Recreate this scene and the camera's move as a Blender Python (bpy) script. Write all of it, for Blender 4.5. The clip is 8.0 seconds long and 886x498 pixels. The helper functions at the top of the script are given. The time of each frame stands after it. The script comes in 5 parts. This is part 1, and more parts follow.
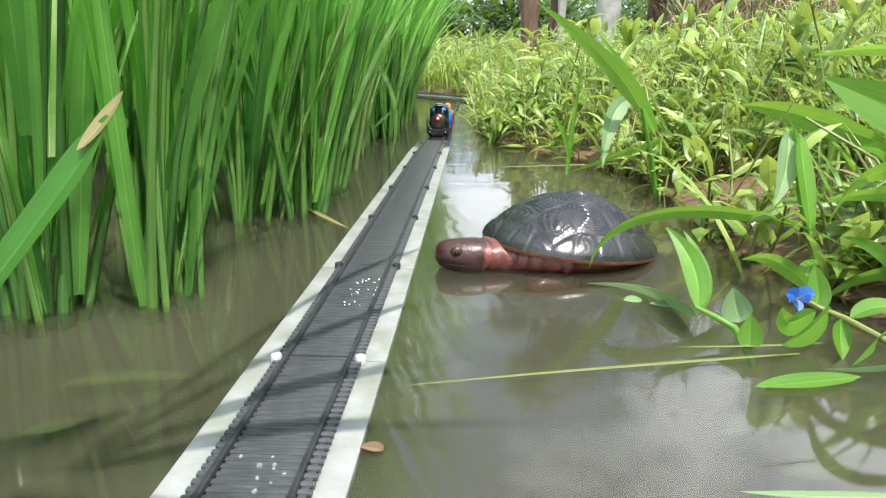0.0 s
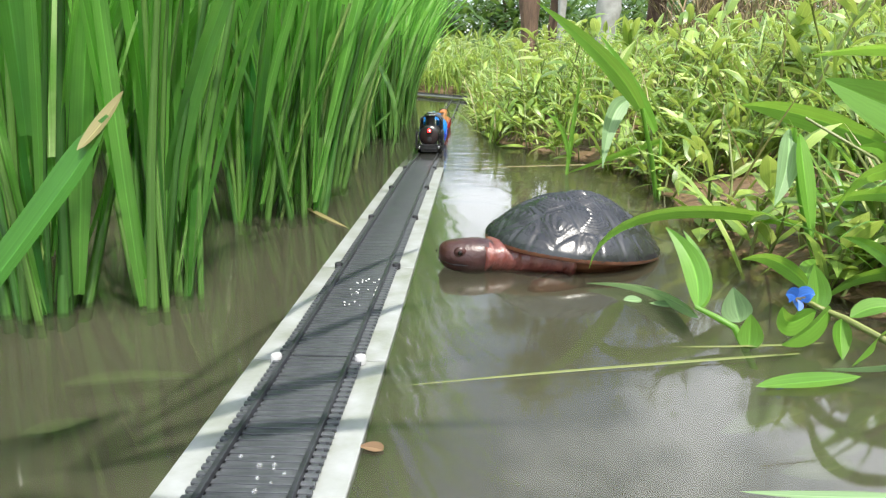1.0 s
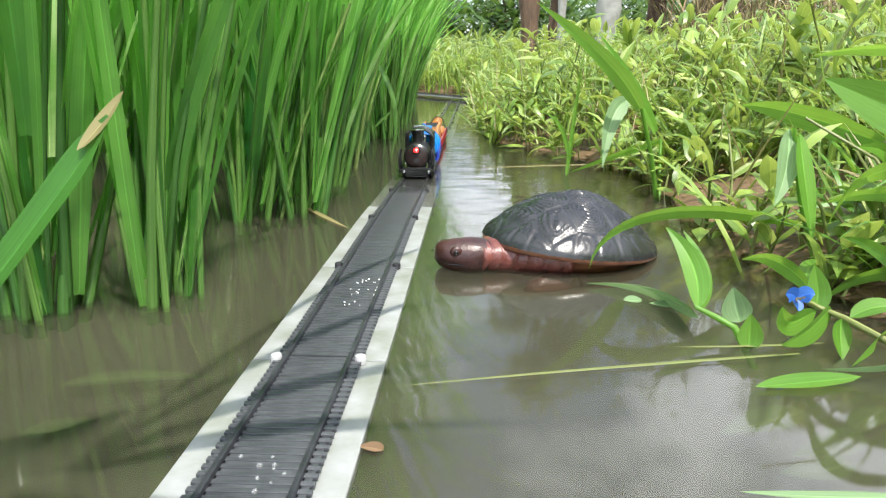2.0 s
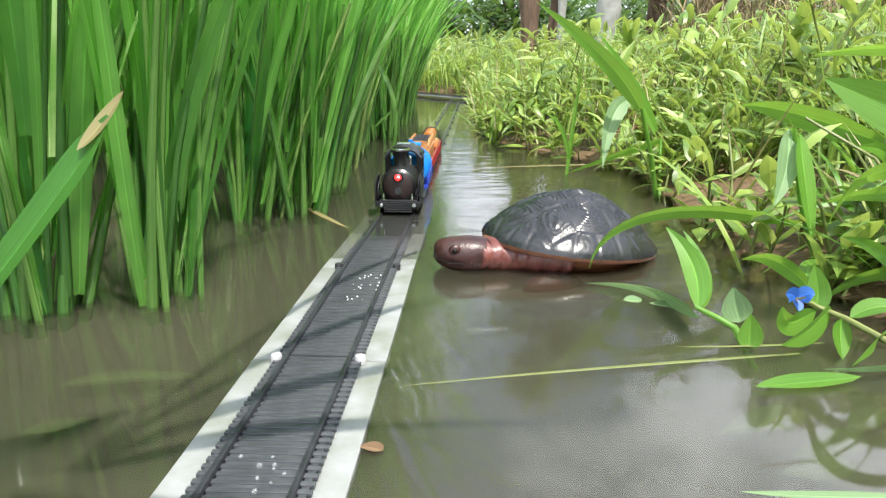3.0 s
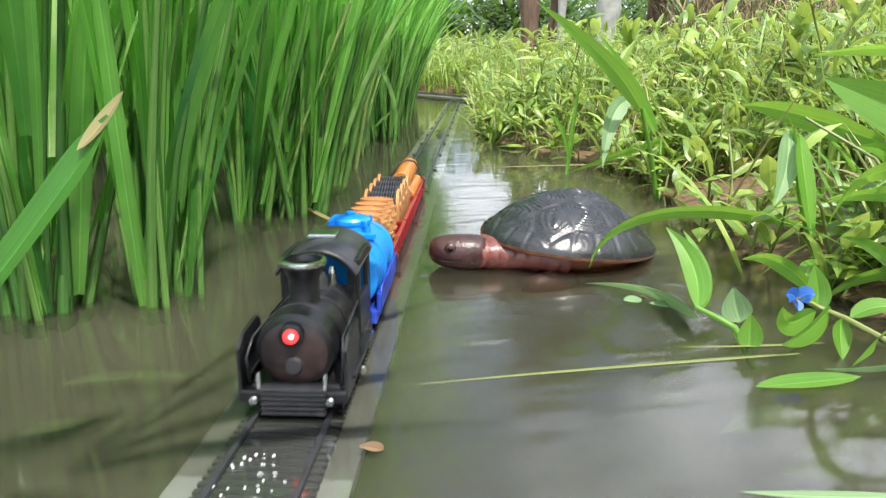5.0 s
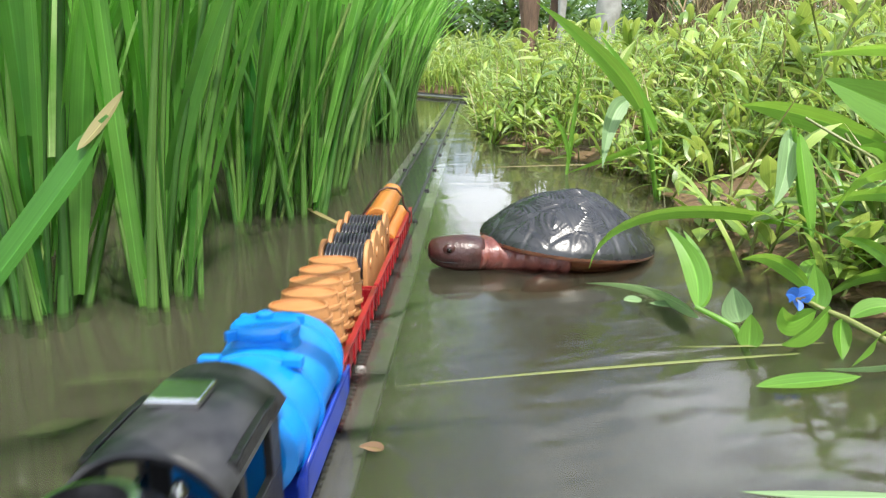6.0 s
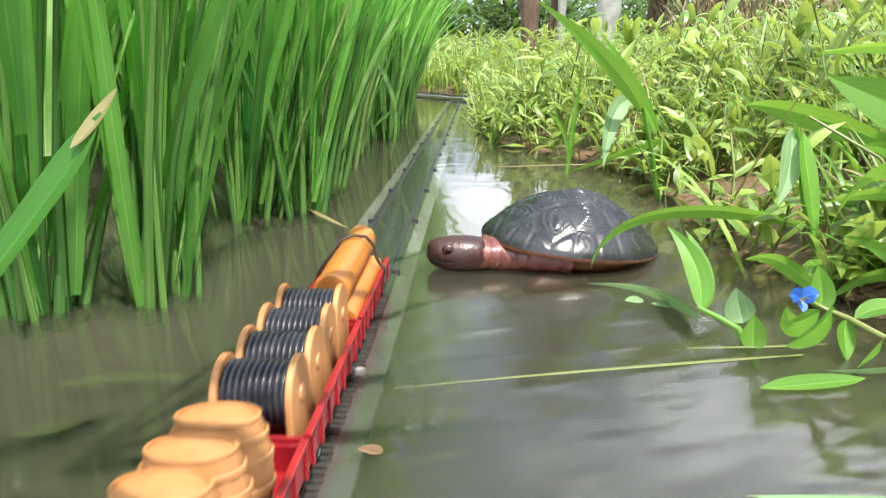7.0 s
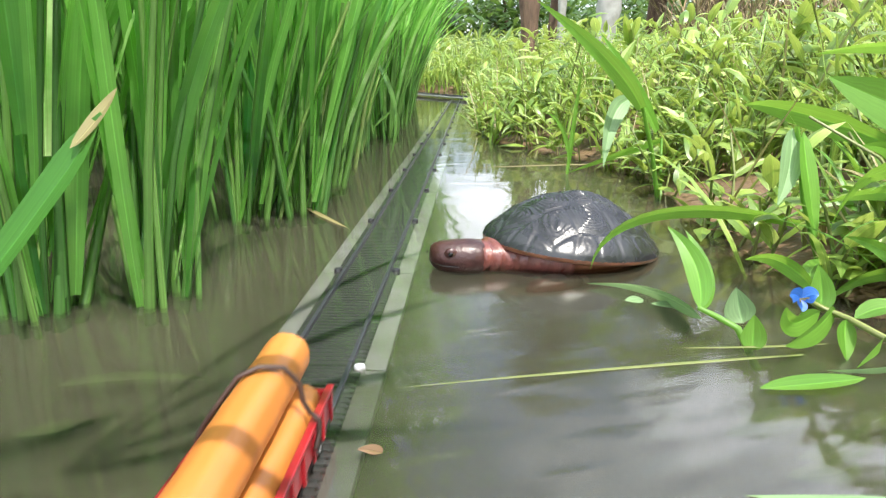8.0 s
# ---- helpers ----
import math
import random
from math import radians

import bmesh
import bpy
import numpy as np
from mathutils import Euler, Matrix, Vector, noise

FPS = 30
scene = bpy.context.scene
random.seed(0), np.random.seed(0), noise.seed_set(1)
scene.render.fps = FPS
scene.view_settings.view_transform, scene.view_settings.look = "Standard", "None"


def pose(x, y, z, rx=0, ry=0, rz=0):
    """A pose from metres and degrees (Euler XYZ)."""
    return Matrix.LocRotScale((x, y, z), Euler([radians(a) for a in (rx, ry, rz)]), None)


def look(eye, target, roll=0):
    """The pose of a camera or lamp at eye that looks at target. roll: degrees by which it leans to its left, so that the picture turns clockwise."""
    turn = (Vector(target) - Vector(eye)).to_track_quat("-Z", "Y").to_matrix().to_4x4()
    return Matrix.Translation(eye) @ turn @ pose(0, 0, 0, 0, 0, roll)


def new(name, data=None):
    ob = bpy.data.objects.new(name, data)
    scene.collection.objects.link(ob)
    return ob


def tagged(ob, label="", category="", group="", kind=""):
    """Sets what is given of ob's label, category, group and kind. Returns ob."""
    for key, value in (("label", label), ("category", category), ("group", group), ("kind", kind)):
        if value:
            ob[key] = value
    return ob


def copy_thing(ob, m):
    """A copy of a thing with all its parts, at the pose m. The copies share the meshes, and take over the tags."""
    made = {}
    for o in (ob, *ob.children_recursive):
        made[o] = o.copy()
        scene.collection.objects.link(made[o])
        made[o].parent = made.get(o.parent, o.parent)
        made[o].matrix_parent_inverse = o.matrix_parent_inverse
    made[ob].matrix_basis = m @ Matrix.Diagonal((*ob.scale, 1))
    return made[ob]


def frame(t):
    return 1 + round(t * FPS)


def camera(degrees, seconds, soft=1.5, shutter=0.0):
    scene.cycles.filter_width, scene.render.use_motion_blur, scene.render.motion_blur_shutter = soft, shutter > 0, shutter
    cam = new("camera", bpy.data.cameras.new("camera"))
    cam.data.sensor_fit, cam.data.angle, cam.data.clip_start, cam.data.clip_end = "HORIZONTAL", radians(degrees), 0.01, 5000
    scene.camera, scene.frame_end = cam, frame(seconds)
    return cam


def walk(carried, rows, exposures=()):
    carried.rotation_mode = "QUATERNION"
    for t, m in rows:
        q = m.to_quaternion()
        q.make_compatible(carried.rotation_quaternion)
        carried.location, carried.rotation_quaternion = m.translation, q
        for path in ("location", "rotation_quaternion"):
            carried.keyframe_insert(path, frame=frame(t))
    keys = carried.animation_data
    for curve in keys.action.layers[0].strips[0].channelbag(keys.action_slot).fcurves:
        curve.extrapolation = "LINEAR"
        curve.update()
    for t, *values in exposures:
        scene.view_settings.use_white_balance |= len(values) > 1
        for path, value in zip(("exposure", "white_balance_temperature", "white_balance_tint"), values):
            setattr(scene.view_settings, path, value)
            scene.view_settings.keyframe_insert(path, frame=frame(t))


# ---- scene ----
cam = camera(65, 8.0, soft=1.3, shutter=0.5)
EYE_Z = 0.1466
TILT, TURN = 75.07, 2.52


def eye(forward):
    """The camera's pose, moved forward along its own view."""
    m = pose(0, 0, EYE_Z, TILT, 0, TURN)
    return m @ Matrix.Translation((0, 0, -forward))


walk(cam, [(0, eye(0)), (3, eye(0)), (6.1, eye(0)), (6.45, eye(0.004)), (8, eye(0.004))],
     exposures=[(0, 0.92), (6.1, 0.92), (6.5, 1.02), (8, 1.14)])

# ---------------------------------------------------------------- light
SUN_TO = Vector((0.27, -0.37, 0.89)).normalized()
world = bpy.data.worlds.new("sky")
scene.world = world
world.use_nodes = True
wt = world.node_tree
wt.nodes.clear()
w_out = wt.nodes.new("ShaderNodeOutputWorld")
w_bg = wt.nodes.new("ShaderNodeBackground")
w_sky = wt.nodes.new("ShaderNodeTexSky")
w_sky.sky_type = "NISHITA"
w_sky.sun_disc = False
w_sky.sun_elevation = math.asin(SUN_TO.z)
w_sky.sun_rotation = math.atan2(SUN_TO.x, SUN_TO.y)
w_sky.air_density, w_sky.dust_density = 1.0, 2.0
w_co = wt.nodes.new("ShaderNodeTexCoord")
w_map = wt.nodes.new("ShaderNodeMapping")
w_map.inputs["Scale"].default_value = (1.0, 1.0, 2.2)
w_no = wt.nodes.new("ShaderNodeTexNoise")
w_no.inputs["Scale"].default_value = 3.1
w_no.inputs["Detail"].default_value = 7
w_no.inputs["Roughness"].default_value = 0.55
w_ra = wt.nodes.new("ShaderNodeMapRange")
w_ra.inputs["From Min"].default_value, w_ra.inputs["From Max"].default_value = 0.43, 0.60
w_ra.inputs["To Min"].default_value, w_ra.inputs["To Max"].default_value = 0.10, 0.95
w_mix = wt.nodes.new("ShaderNodeMix")
w_mix.data_type = "RGBA"
wt.links.new(w_co.outputs["Generated"], w_map.inputs["Vector"])
wt.links.new(w_map.outputs["Vector"], w_no.inputs["Vector"])
wt.links.new(w_no.outputs["Fac"], w_ra.inputs["Value"])
wt.links.new(w_ra.outputs["Result"], w_mix.inputs["Factor"])
wt.links.new(w_sky.outputs["Color"], w_mix.inputs[6])
w_mix.inputs[7].default_value = (10.4, 10.9, 11.7, 1)
wt.links.new(w_mix.outputs[2], w_bg.inputs["Color"])
w_bg.inputs["Strength"].default_value = 0.14
wt.links.new(w_bg.outputs["Background"], w_out.inputs["Surface"])

sun_data = bpy.data.lights.new("sun", "SUN")
sun_data.energy, sun_data.angle, sun_data.color = 3.6, radians(0.6), (1.0, 0.95, 0.86)
sun = new("sun", sun_data)
sun.matrix_world = look(SUN_TO * 20, (0, 0, 0))


# ---------------------------------------------------------------- materials
def nodes_of(name):
    m = bpy.data.materials.new(name)
    m.use_nodes = True
    return m, m.node_tree, m.node_tree.nodes["Principled BSDF"]


def varied(nt, colors, scale, detail=5, coord="Object", spread=(0.3, 0.7), per=None, stretch=None):
    """A colour socket that wanders between two colours; per: 'island' or 'object' adds a shift per piece."""
    co = nt.nodes.new("ShaderNodeTexCoord")
    no = nt.nodes.new("ShaderNodeTexNoise")
    no.inputs["Scale"].default_value, no.inputs["Detail"].default_value = scale, detail
    src = co.outputs[coord]
    if stretch:
        mp = nt.nodes.new("ShaderNodeMapping")
        mp.inputs["Scale"].default_value = stretch
        nt.links.new(src, mp.inputs["Vector"])
        src = mp.outputs["Vector"]
    nt.links.new(src, no.inputs["Vector"])
    ra = nt.nodes.new("ShaderNodeValToRGB")
    ra.color_ramp.elements[0].position, ra.color_ramp.elements[1].position = spread
    ra.color_ramp.elements[0].color = (*colors[0], 1)
    ra.color_ramp.elements[1].color = (*colors[1], 1)
    for k, c in enumerate(colors[2:]):
        e = ra.color_ramp.elements.new(spread[1] + (k + 1) * (1 - spread[1]) / (len(colors) - 1))
        e.color = (*c, 1)
    fac = no.outputs["Fac"]
    if per:
        if per == "island":
            rnd = nt.nodes.new("ShaderNodeNewGeometry").outputs["Random Per Island"]
        else:
            rnd = nt.nodes.new("ShaderNodeObjectInfo").outputs["Random"]
        ma = nt.nodes.new("ShaderNodeMath")
        ma.operation = "MULTIPLY_ADD"
        nt.links.new(rnd, ma.inputs[0])
        ma.inputs[1].default_value = 0.7
        m2 = nt.nodes.new("ShaderNodeMath")
        m2.operation = "MULTIPLY_ADD"
        nt.links.new(fac, m2.inputs[0])
        m2.inputs[1].default_value = 0.5
        m2.inputs[2].default_value = -0.1
        nt.links.new(m2.outputs[0], ma.inputs[2])
        fac = ma.outputs[0]
    nt.links.new(fac, ra.inputs["Fac"])
    return ra.outputs["Color"], no.outputs["Fac"], src


def bumped(nt, bsdf, src, scale, strength, dist=0.001, detail=4):
    no = nt.nodes.new("ShaderNodeTexNoise")
    no.inputs["Scale"].default_value, no.inputs["Detail"].default_value = scale, detail
    nt.links.new(src, no.inputs["Vector"])
    bu = nt.nodes.new("ShaderNodeBump")
    bu.inputs["Strength"].default_value, bu.inputs["Distance"].default_value = strength, dist
    nt.links.new(no.outputs["Fac"], bu.inputs["Height"])
    nt.links.new(bu.outputs["Normal"], bsdf.inputs["Normal"])
    return bu


def solid(name, colors, rough, scale=80, metal=0.0, bump=0.2, bscale=400, bdist=0.0004, coat=0.0, per=None, spread=(0.3, 0.7), stretch=None):
    m, nt, b = nodes_of(name)
    col, fac, src = varied(nt, colors, scale, per=per, spread=spread, stretch=stretch)
    nt.links.new(col, b.inputs["Base Color"])
    b.inputs["Metallic"].default_value = metal
    rr = nt.nodes.new("ShaderNodeMapRange")
    rr.inputs["To Min"].default_value, rr.inputs["To Max"].default_value = rough * 0.75, min(1, rough * 1.25)
    nt.links.new(fac, rr.inputs["Value"])
    nt.links.new(rr.outputs["Result"], b.inputs["Roughness"])
    b.inputs["Coat Weight"].default_value = coat
    b.inputs["Coat Roughness"].default_value = 0.08
    if bump:
        bumped(nt, b, src, bscale, bump, bdist)
    return m


def leafy(name, colors, glow, rough=0.38, scale=30, per="island", share=0.4):
    """A leaf: gloss and colour on the face, sunlight through the blade."""
    m, nt, b = nodes_of(name)
    col, fac, src = varied(nt, colors, scale, per=per, spread=(0.2, 0.75))
    nt.links.new(col, b.inputs["Base Color"])
    b.inputs["Roughness"].default_value = rough
    b.inputs["Specular IOR Level"].default_value = 0.55
    # parallel veins along the blade, and a pale midrib
    uv = nt.nodes.new("ShaderNodeUVMap")
    uv.uv_map = "along"
    sep = nt.nodes.new("ShaderNodeSeparateXYZ")
    nt.links.new(uv.outputs["UV"], sep.inputs["Vector"])
    vm = nt.nodes.new("ShaderNodeMapping")
    vm.inputs["Scale"].default_value = (16.0, 1.2, 1.0)
    nt.links.new(uv.outputs["UV"], vm.inputs["Vector"])
    wa = nt.nodes.new("ShaderNodeTexNoise")
    wa.inputs["Scale"].default_value, wa.inputs["Detail"].default_value = 1.0, 3
    nt.links.new(vm.outputs["Vector"], wa.inputs["Vector"])
    mid = nt.nodes.new("ShaderNodeMath")
    mid.operation = "COMPARE"
    nt.links.new(sep.outputs["X"], mid.inputs[0])
    mid.inputs[1].default_value, mid.inputs[2].default_value = 0.5, 0.035
    rib = nt.nodes.new("ShaderNodeMix")
    rib.data_type, rib.blend_type = "RGBA", "MULTIPLY"
    rib.inputs["Factor"].default_value = 1.0
    lift = nt.nodes.new("ShaderNodeMapRange")
    lift.inputs["From Min"].default_value, lift.inputs["From Max"].default_value = 0.3, 0.7
    lift.inputs["To Min"].default_value, lift.inputs["To Max"].default_value = 0.72, 1.25
    nt.links.new(wa.outputs["Fac"], lift.inputs["Value"])
    add = nt.nodes.new("ShaderNodeMath")
    add.operation = "MULTIPLY_ADD"
    nt.links.new(mid.outputs[0], add.inputs[0])
    add.inputs[1].default_value = 0.45
    nt.links.new(lift.outputs["Result"], add.inputs[2])
    nt.links.new(col, rib.inputs[6])
    nt.links.new(add.outputs[0], rib.inputs[7])
    col = rib.outputs[2]
    nt.links.new(col, b.inputs["Base Color"])
    bu = nt.nodes.new("ShaderNodeBump")
    bu.inputs["Strength"].default_value, bu.inputs["Distance"].default_value = 0.25, 0.0006
    nt.links.new(wa.outputs["Fac"], bu.inputs["Height"])
    nt.links.new(bu.outputs["Normal"], b.inputs["Normal"])
    tr = nt.nodes.new("ShaderNodeBsdfTranslucent")
    tint = nt.nodes.new("ShaderNodeMix")
    tint.data_type = "RGBA"
    tint.blend_type = "MIX"
    tint.inputs["Factor"].default_value = 0.75
    nt.links.new(col, tint.inputs[6])
    tint.inputs[7].default_value = (*glow, 1)
    nt.links.new(tint.outputs[2], tr.inputs["Color"])
    mx = nt.nodes.new("ShaderNodeMixShader")
    mx.inputs["Fac"].default_value = share
    nt.links.new(b.outputs["BSDF"], mx.inputs[1])
    nt.links.new(tr.outputs["BSDF"], mx.inputs[2])
    out = nt.nodes["Material Output"]
    nt.links.new(mx.outputs["Shader"], out.inputs["Surface"])
    return m


def water_material(name, clear, tint, mud, waves, ripple=0.0):
    """Silty water: part clear, part suspended silt, with a Fresnel mirror on top."""
    m, nt, b = nodes_of(name)
    col, fac, src = varied(nt, mud, 6, detail=3)
    nt.nodes.remove(b)
    di = nt.nodes.new("ShaderNodeBsdfDiffuse")
    nt.links.new(col, di.inputs["Color"])
    tr = nt.nodes.new("ShaderNodeBsdfTransparent")
    tr.inputs["Color"].default_value = (*tint, 1)
    body = nt.nodes.new("ShaderNodeMixShader")
    body.inputs["Fac"].default_value = clear
    nt.links.new(di.outputs["BSDF"], body.inputs[1])
    nt.links.new(tr.outputs["BSDF"], body.inputs[2])
    gl = nt.nodes.new("ShaderNodeBsdfGlossy")
    gl.inputs["Roughness"].default_value = 0.05
    mp = nt.nodes.new("ShaderNodeMapping")
    mp.inputs["Scale"].default_value = (0.6, 1.0, 1.0)
    nt.links.new(src, mp.inputs["Vector"])
    n1 = nt.nodes.new("ShaderNodeTexNoise")
    n1.inputs["Scale"].default_value, n1.inputs["Detail"].default_value = 13, 1.5
    n1.inputs["Distortion"].default_value = 0.6
    nt.links.new(mp.outputs["Vector"], n1.inputs["Vector"])
    b1 = nt.nodes.new("ShaderNodeBump")
    b1.inputs["Strength"].default_value, b1.inputs["Distance"].default_value = 1.0, waves
    nt.links.new(n1.outputs["Fac"], b1.inputs["Height"])
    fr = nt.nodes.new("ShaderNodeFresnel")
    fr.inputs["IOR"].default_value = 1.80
    nt.links.new(b1.outputs["Normal"], gl.inputs["Normal"])
    nt.links.new(b1.outputs["Normal"], fr.inputs["Normal"])
    mx = nt.nodes.new("ShaderNodeMixShader")
    nt.links.new(fr.outputs["Fac"], mx.inputs["Fac"])
    nt.links.new(body.outputs["Shader"], mx.inputs[1])
    nt.links.new(gl.outputs["BSDF"], mx.inputs[2])
    nt.links.new(mx.outputs["Shader"], nt.nodes["Material Output"].inputs["Surface"])
    return m


def water_haze(name, dense, mud):
    """A thin level of suspended silt: hides part of what lies below it."""
    m, nt, b = nodes_of(name)
    col, fac, src = varied(nt, mud, 9, detail=3)
    nt.nodes.remove(b)
    di = nt.nodes.new("ShaderNodeBsdfDiffuse")
    nt.links.new(col, di.inputs["Color"])
    tr = nt.nodes.new("ShaderNodeBsdfTransparent")
    mx = nt.nodes.new("ShaderNodeMixShader")
    mx.inputs["Fac"].default_value = dense
    nt.links.new(tr.outputs["BSDF"], mx.inputs[1])
    nt.links.new(di.outputs["BSDF"], mx.inputs[2])
    nt.links.new(mx.outputs["Shader"], nt.nodes["Material Output"].inputs["Surface"])
    return m


def ripple_material(name, half_x, half_y, wavelength, height):
    """A thin moving skin of ripples: clear but for its mirror, fading out towards its rim."""
    m, nt, b = nodes_of(name)
    nt.nodes.remove(b)
    co = nt.nodes.new("ShaderNodeTexCoord")
    n1 = nt.nodes.new("ShaderNodeTexNoise")
    n1.inputs["Scale"].default_value, n1.inputs["Detail"].default_value, n1.inputs["Distortion"].default_value = 1.0 / wavelength, 1.0, 0.6
    mp = nt.nodes.new("ShaderNodeMapping")
    mp.inputs["Scale"].default_value = (0.30, 1.0, 1.0)
    nt.links.new(co.outputs["Object"], mp.inputs["Vector"])
    nt.links.new(mp.outputs["Vector"], n1.inputs["Vector"])
    b1 = nt.nodes.new("ShaderNodeBump")
    b1.inputs["Strength"].default_value, b1.inputs["Distance"].default_value = 1.0, height
    nt.links.new(n1.outputs["Fac"], b1.inputs["Height"])
    m2 = nt.nodes.new("ShaderNodeMapping")
    m2.inputs["Scale"].default_value = (1 / half_x, 1 / half_y, 0)
    nt.links.new(co.outputs["Object"], m2.inputs["Vector"])
    ln = nt.nodes.new("ShaderNodeVectorMath")
    ln.operation = "LENGTH"
    nt.links.new(m2.outputs["Vector"], ln.inputs[0])
    fade = nt.nodes.new("ShaderNodeMapRange")
    fade.inputs["From Min"].default_value, fade.inputs["From Max"].default_value = 0.35, 0.95
    fade.inputs["To Min"].default_value, fade.inputs["To Max"].default_value = 0.75, 0.0
    nt.links.new(ln.outputs["Value"], fade.inputs["Value"])
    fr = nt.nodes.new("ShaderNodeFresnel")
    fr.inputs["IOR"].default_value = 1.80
    nt.links.new(b1.outputs["Normal"], fr.inputs["Normal"])
    mu = nt.nodes.new("ShaderNodeMath")
    mu.operation = "MULTIPLY"
    nt.links.new(fr.outputs["Fac"], mu.inputs[0])
    nt.links.new(fade.outputs["Result"], mu.inputs[1])
    tr = nt.nodes.new("ShaderNodeBsdfTransparent")
    gl = nt.nodes.new("ShaderNodeBsdfGlossy")
    gl.inputs["Roughness"].default_value = 0.06
    nt.links.new(b1.outputs["Normal"], gl.inputs["Normal"])
    mx = nt.nodes.new("ShaderNodeMixShader")
    nt.links.new(mu.outputs[0], mx.inputs["Fac"])
    nt.links.new(tr.outputs["BSDF"], mx.inputs[1])
    nt.links.new(gl.outputs["BSDF"], mx.inputs[2])
    nt.links.new(mx.outputs["Shader"], nt.nodes["Material Output"].inputs["Surface"])
    return m


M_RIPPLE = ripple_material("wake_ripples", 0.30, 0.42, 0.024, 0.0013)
M_MUD = solid("wet_mud", [(0.10, 0.062, 0.035), (0.21, 0.135, 0.075), (0.27, 0.18, 0.10)], 0.55, scale=22, bump=0.8, bscale=90, bdist=0.006)
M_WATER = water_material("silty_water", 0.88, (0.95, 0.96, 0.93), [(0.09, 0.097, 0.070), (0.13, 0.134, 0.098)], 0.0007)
M_HAZE = water_haze("silt_haze", 0.34, [(0.090, 0.088, 0.058), (0.134, 0.128, 0.089)])
M_SILT, nt_s, b_s = nodes_of("silt_cloud")
col_s, fac_s, src_s = varied(nt_s, [(0.090, 0.088, 0.058), (0.138, 0.132, 0.092)], 5, detail=3)
nt_s.links.new(col_s, b_s.inputs["Base Color"])
b_s.subsurface_method = "BURLEY"
b_s.inputs["Subsurface Weight"].default_value = 1.0
b_s.inputs["Subsurface Radius"].default_value = (1.0, 1.0, 0.8)
b_s.inputs["Subsurface Scale"].default_value = 0.045
b_s.inputs["Specular IOR Level"].default_value = 0.0
b_s.inputs["Roughness"].default_value = 1.0
M_RICE = leafy("rice_blade", [(0.026, 0.13, 0.026), (0.28, 0.58, 0.13), (0.78, 0.92, 0.50)], (0.44, 0.92, 0.15), rough=0.22, share=0.44)
M_RICE_STALK = leafy("rice_stalk", [(0.05, 0.15, 0.03), (0.14, 0.28, 0.06), (0.32, 0.42, 0.14)], (0.26, 0.42, 0.06), share=0.25)
M_DRY = leafy("dry_blade", [(0.24, 0.20, 0.09), (0.36, 0.32, 0.15), (0.42, 0.34, 0.20)], (0.45, 0.38, 0.15), share=0.25)
M_COVER = leafy("herb_leaf", [(0.09, 0.18, 0.03), (0.30, 0.42, 0.085), (0.55, 0.60, 0.26)], (0.56, 0.68, 0.13), rough=0.36, share=0.33)
M_COVER2 = leafy("grass_leaf", [(0.08, 0.18, 0.028), (0.27, 0.40, 0.08), (0.52, 0.56, 0.25)], (0.54, 0.68, 0.13), rough=0.36, share=0.33)
M_HERB = leafy("dayflower_leaf", [(0.09, 0.24, 0.03), (0.16, 0.34, 0.05), (0.25, 0.42, 0.08)], (0.42, 0.68, 0.08), rough=0.36)
M_PALE = leafy("pale_leaf", [(0.17, 0.29, 0.13), (0.24, 0.37, 0.18)], (0.34, 0.52, 0.20), rough=0.55, share=0.30)
M_STEM = leafy("herb_stem", [(0.14, 0.18, 0.05), (0.22, 0.24, 0.08), (0.30, 0.22, 0.12)], (0.3, 0.35, 0.08), share=0.15)
M_SUNK = leafy("sunken_leaf", [(0.09, 0.12, 0.05), (0.13, 0.17, 0.06), (0.17, 0.19, 0.08)], (0.2, 0.26, 0.08), rough=0.7, share=0.1)
M_FLOWER = leafy("blue_petal", [(0.03, 0.12, 0.50), (0.06, 0.20, 0.68)], (0.06, 0.24, 0.8), share=0.3)
M_FOREST = leafy("forest_leaf", [(0.035, 0.085, 0.02), (0.07, 0.14, 0.03), (0.12, 0.19, 0.05)], (0.2, 0.34, 0.06), share=0.35, scale=4)
M_BARK = solid("bark", [(0.06, 0.035, 0.022), (0.16, 0.10, 0.065)], 0.9, scale=30, bump=0.9, bscale=60, bdist=0.01, stretch=(1, 1, 0.25))
M_POST = solid("weathered_post", [(0.22, 0.22, 0.20), (0.40, 0.40, 0.38)], 0.85, scale=14, bump=0.5, bscale=60, bdist=0.004)
M_THATCH = solid("dry_brush", [(0.12, 0.08, 0.045), (0.30, 0.23, 0.12), (0.38, 0.32, 0.18)], 0.9, scale=40, bump=0, per="island")
M_STRIP = solid("white_foam_strip", [(0.19, 0.205, 0.17), (0.33, 0.34, 0.35), (0.41, 0.42, 0.45)], 0.5, scale=45, bump=0.35, bscale=300, bdist=0.0006)
M_TRACK = solid("black_plastic_track", [(0.016, 0.017, 0.02), (0.04, 0.042, 0.05)], 0.38, scale=120, bump=0.3, bscale=600)
M_TIE = solid("tie_plastic", [(0.035, 0.038, 0.044), (0.085, 0.09, 0.10)], 0.36, scale=90, bump=0.3, bscale=500)
M_CLIPW = solid("white_plastic_peg", [(0.36, 0.36, 0.37), (0.48, 0.48, 0.49)], 0.25, bump=0.1)
M_BLACK = solid("black_gloss_plastic", [(0.005, 0.005, 0.006), (0.014, 0.014, 0.016)], 0.33, scale=150, bump=0.3, bscale=300, bdist=0.0006)
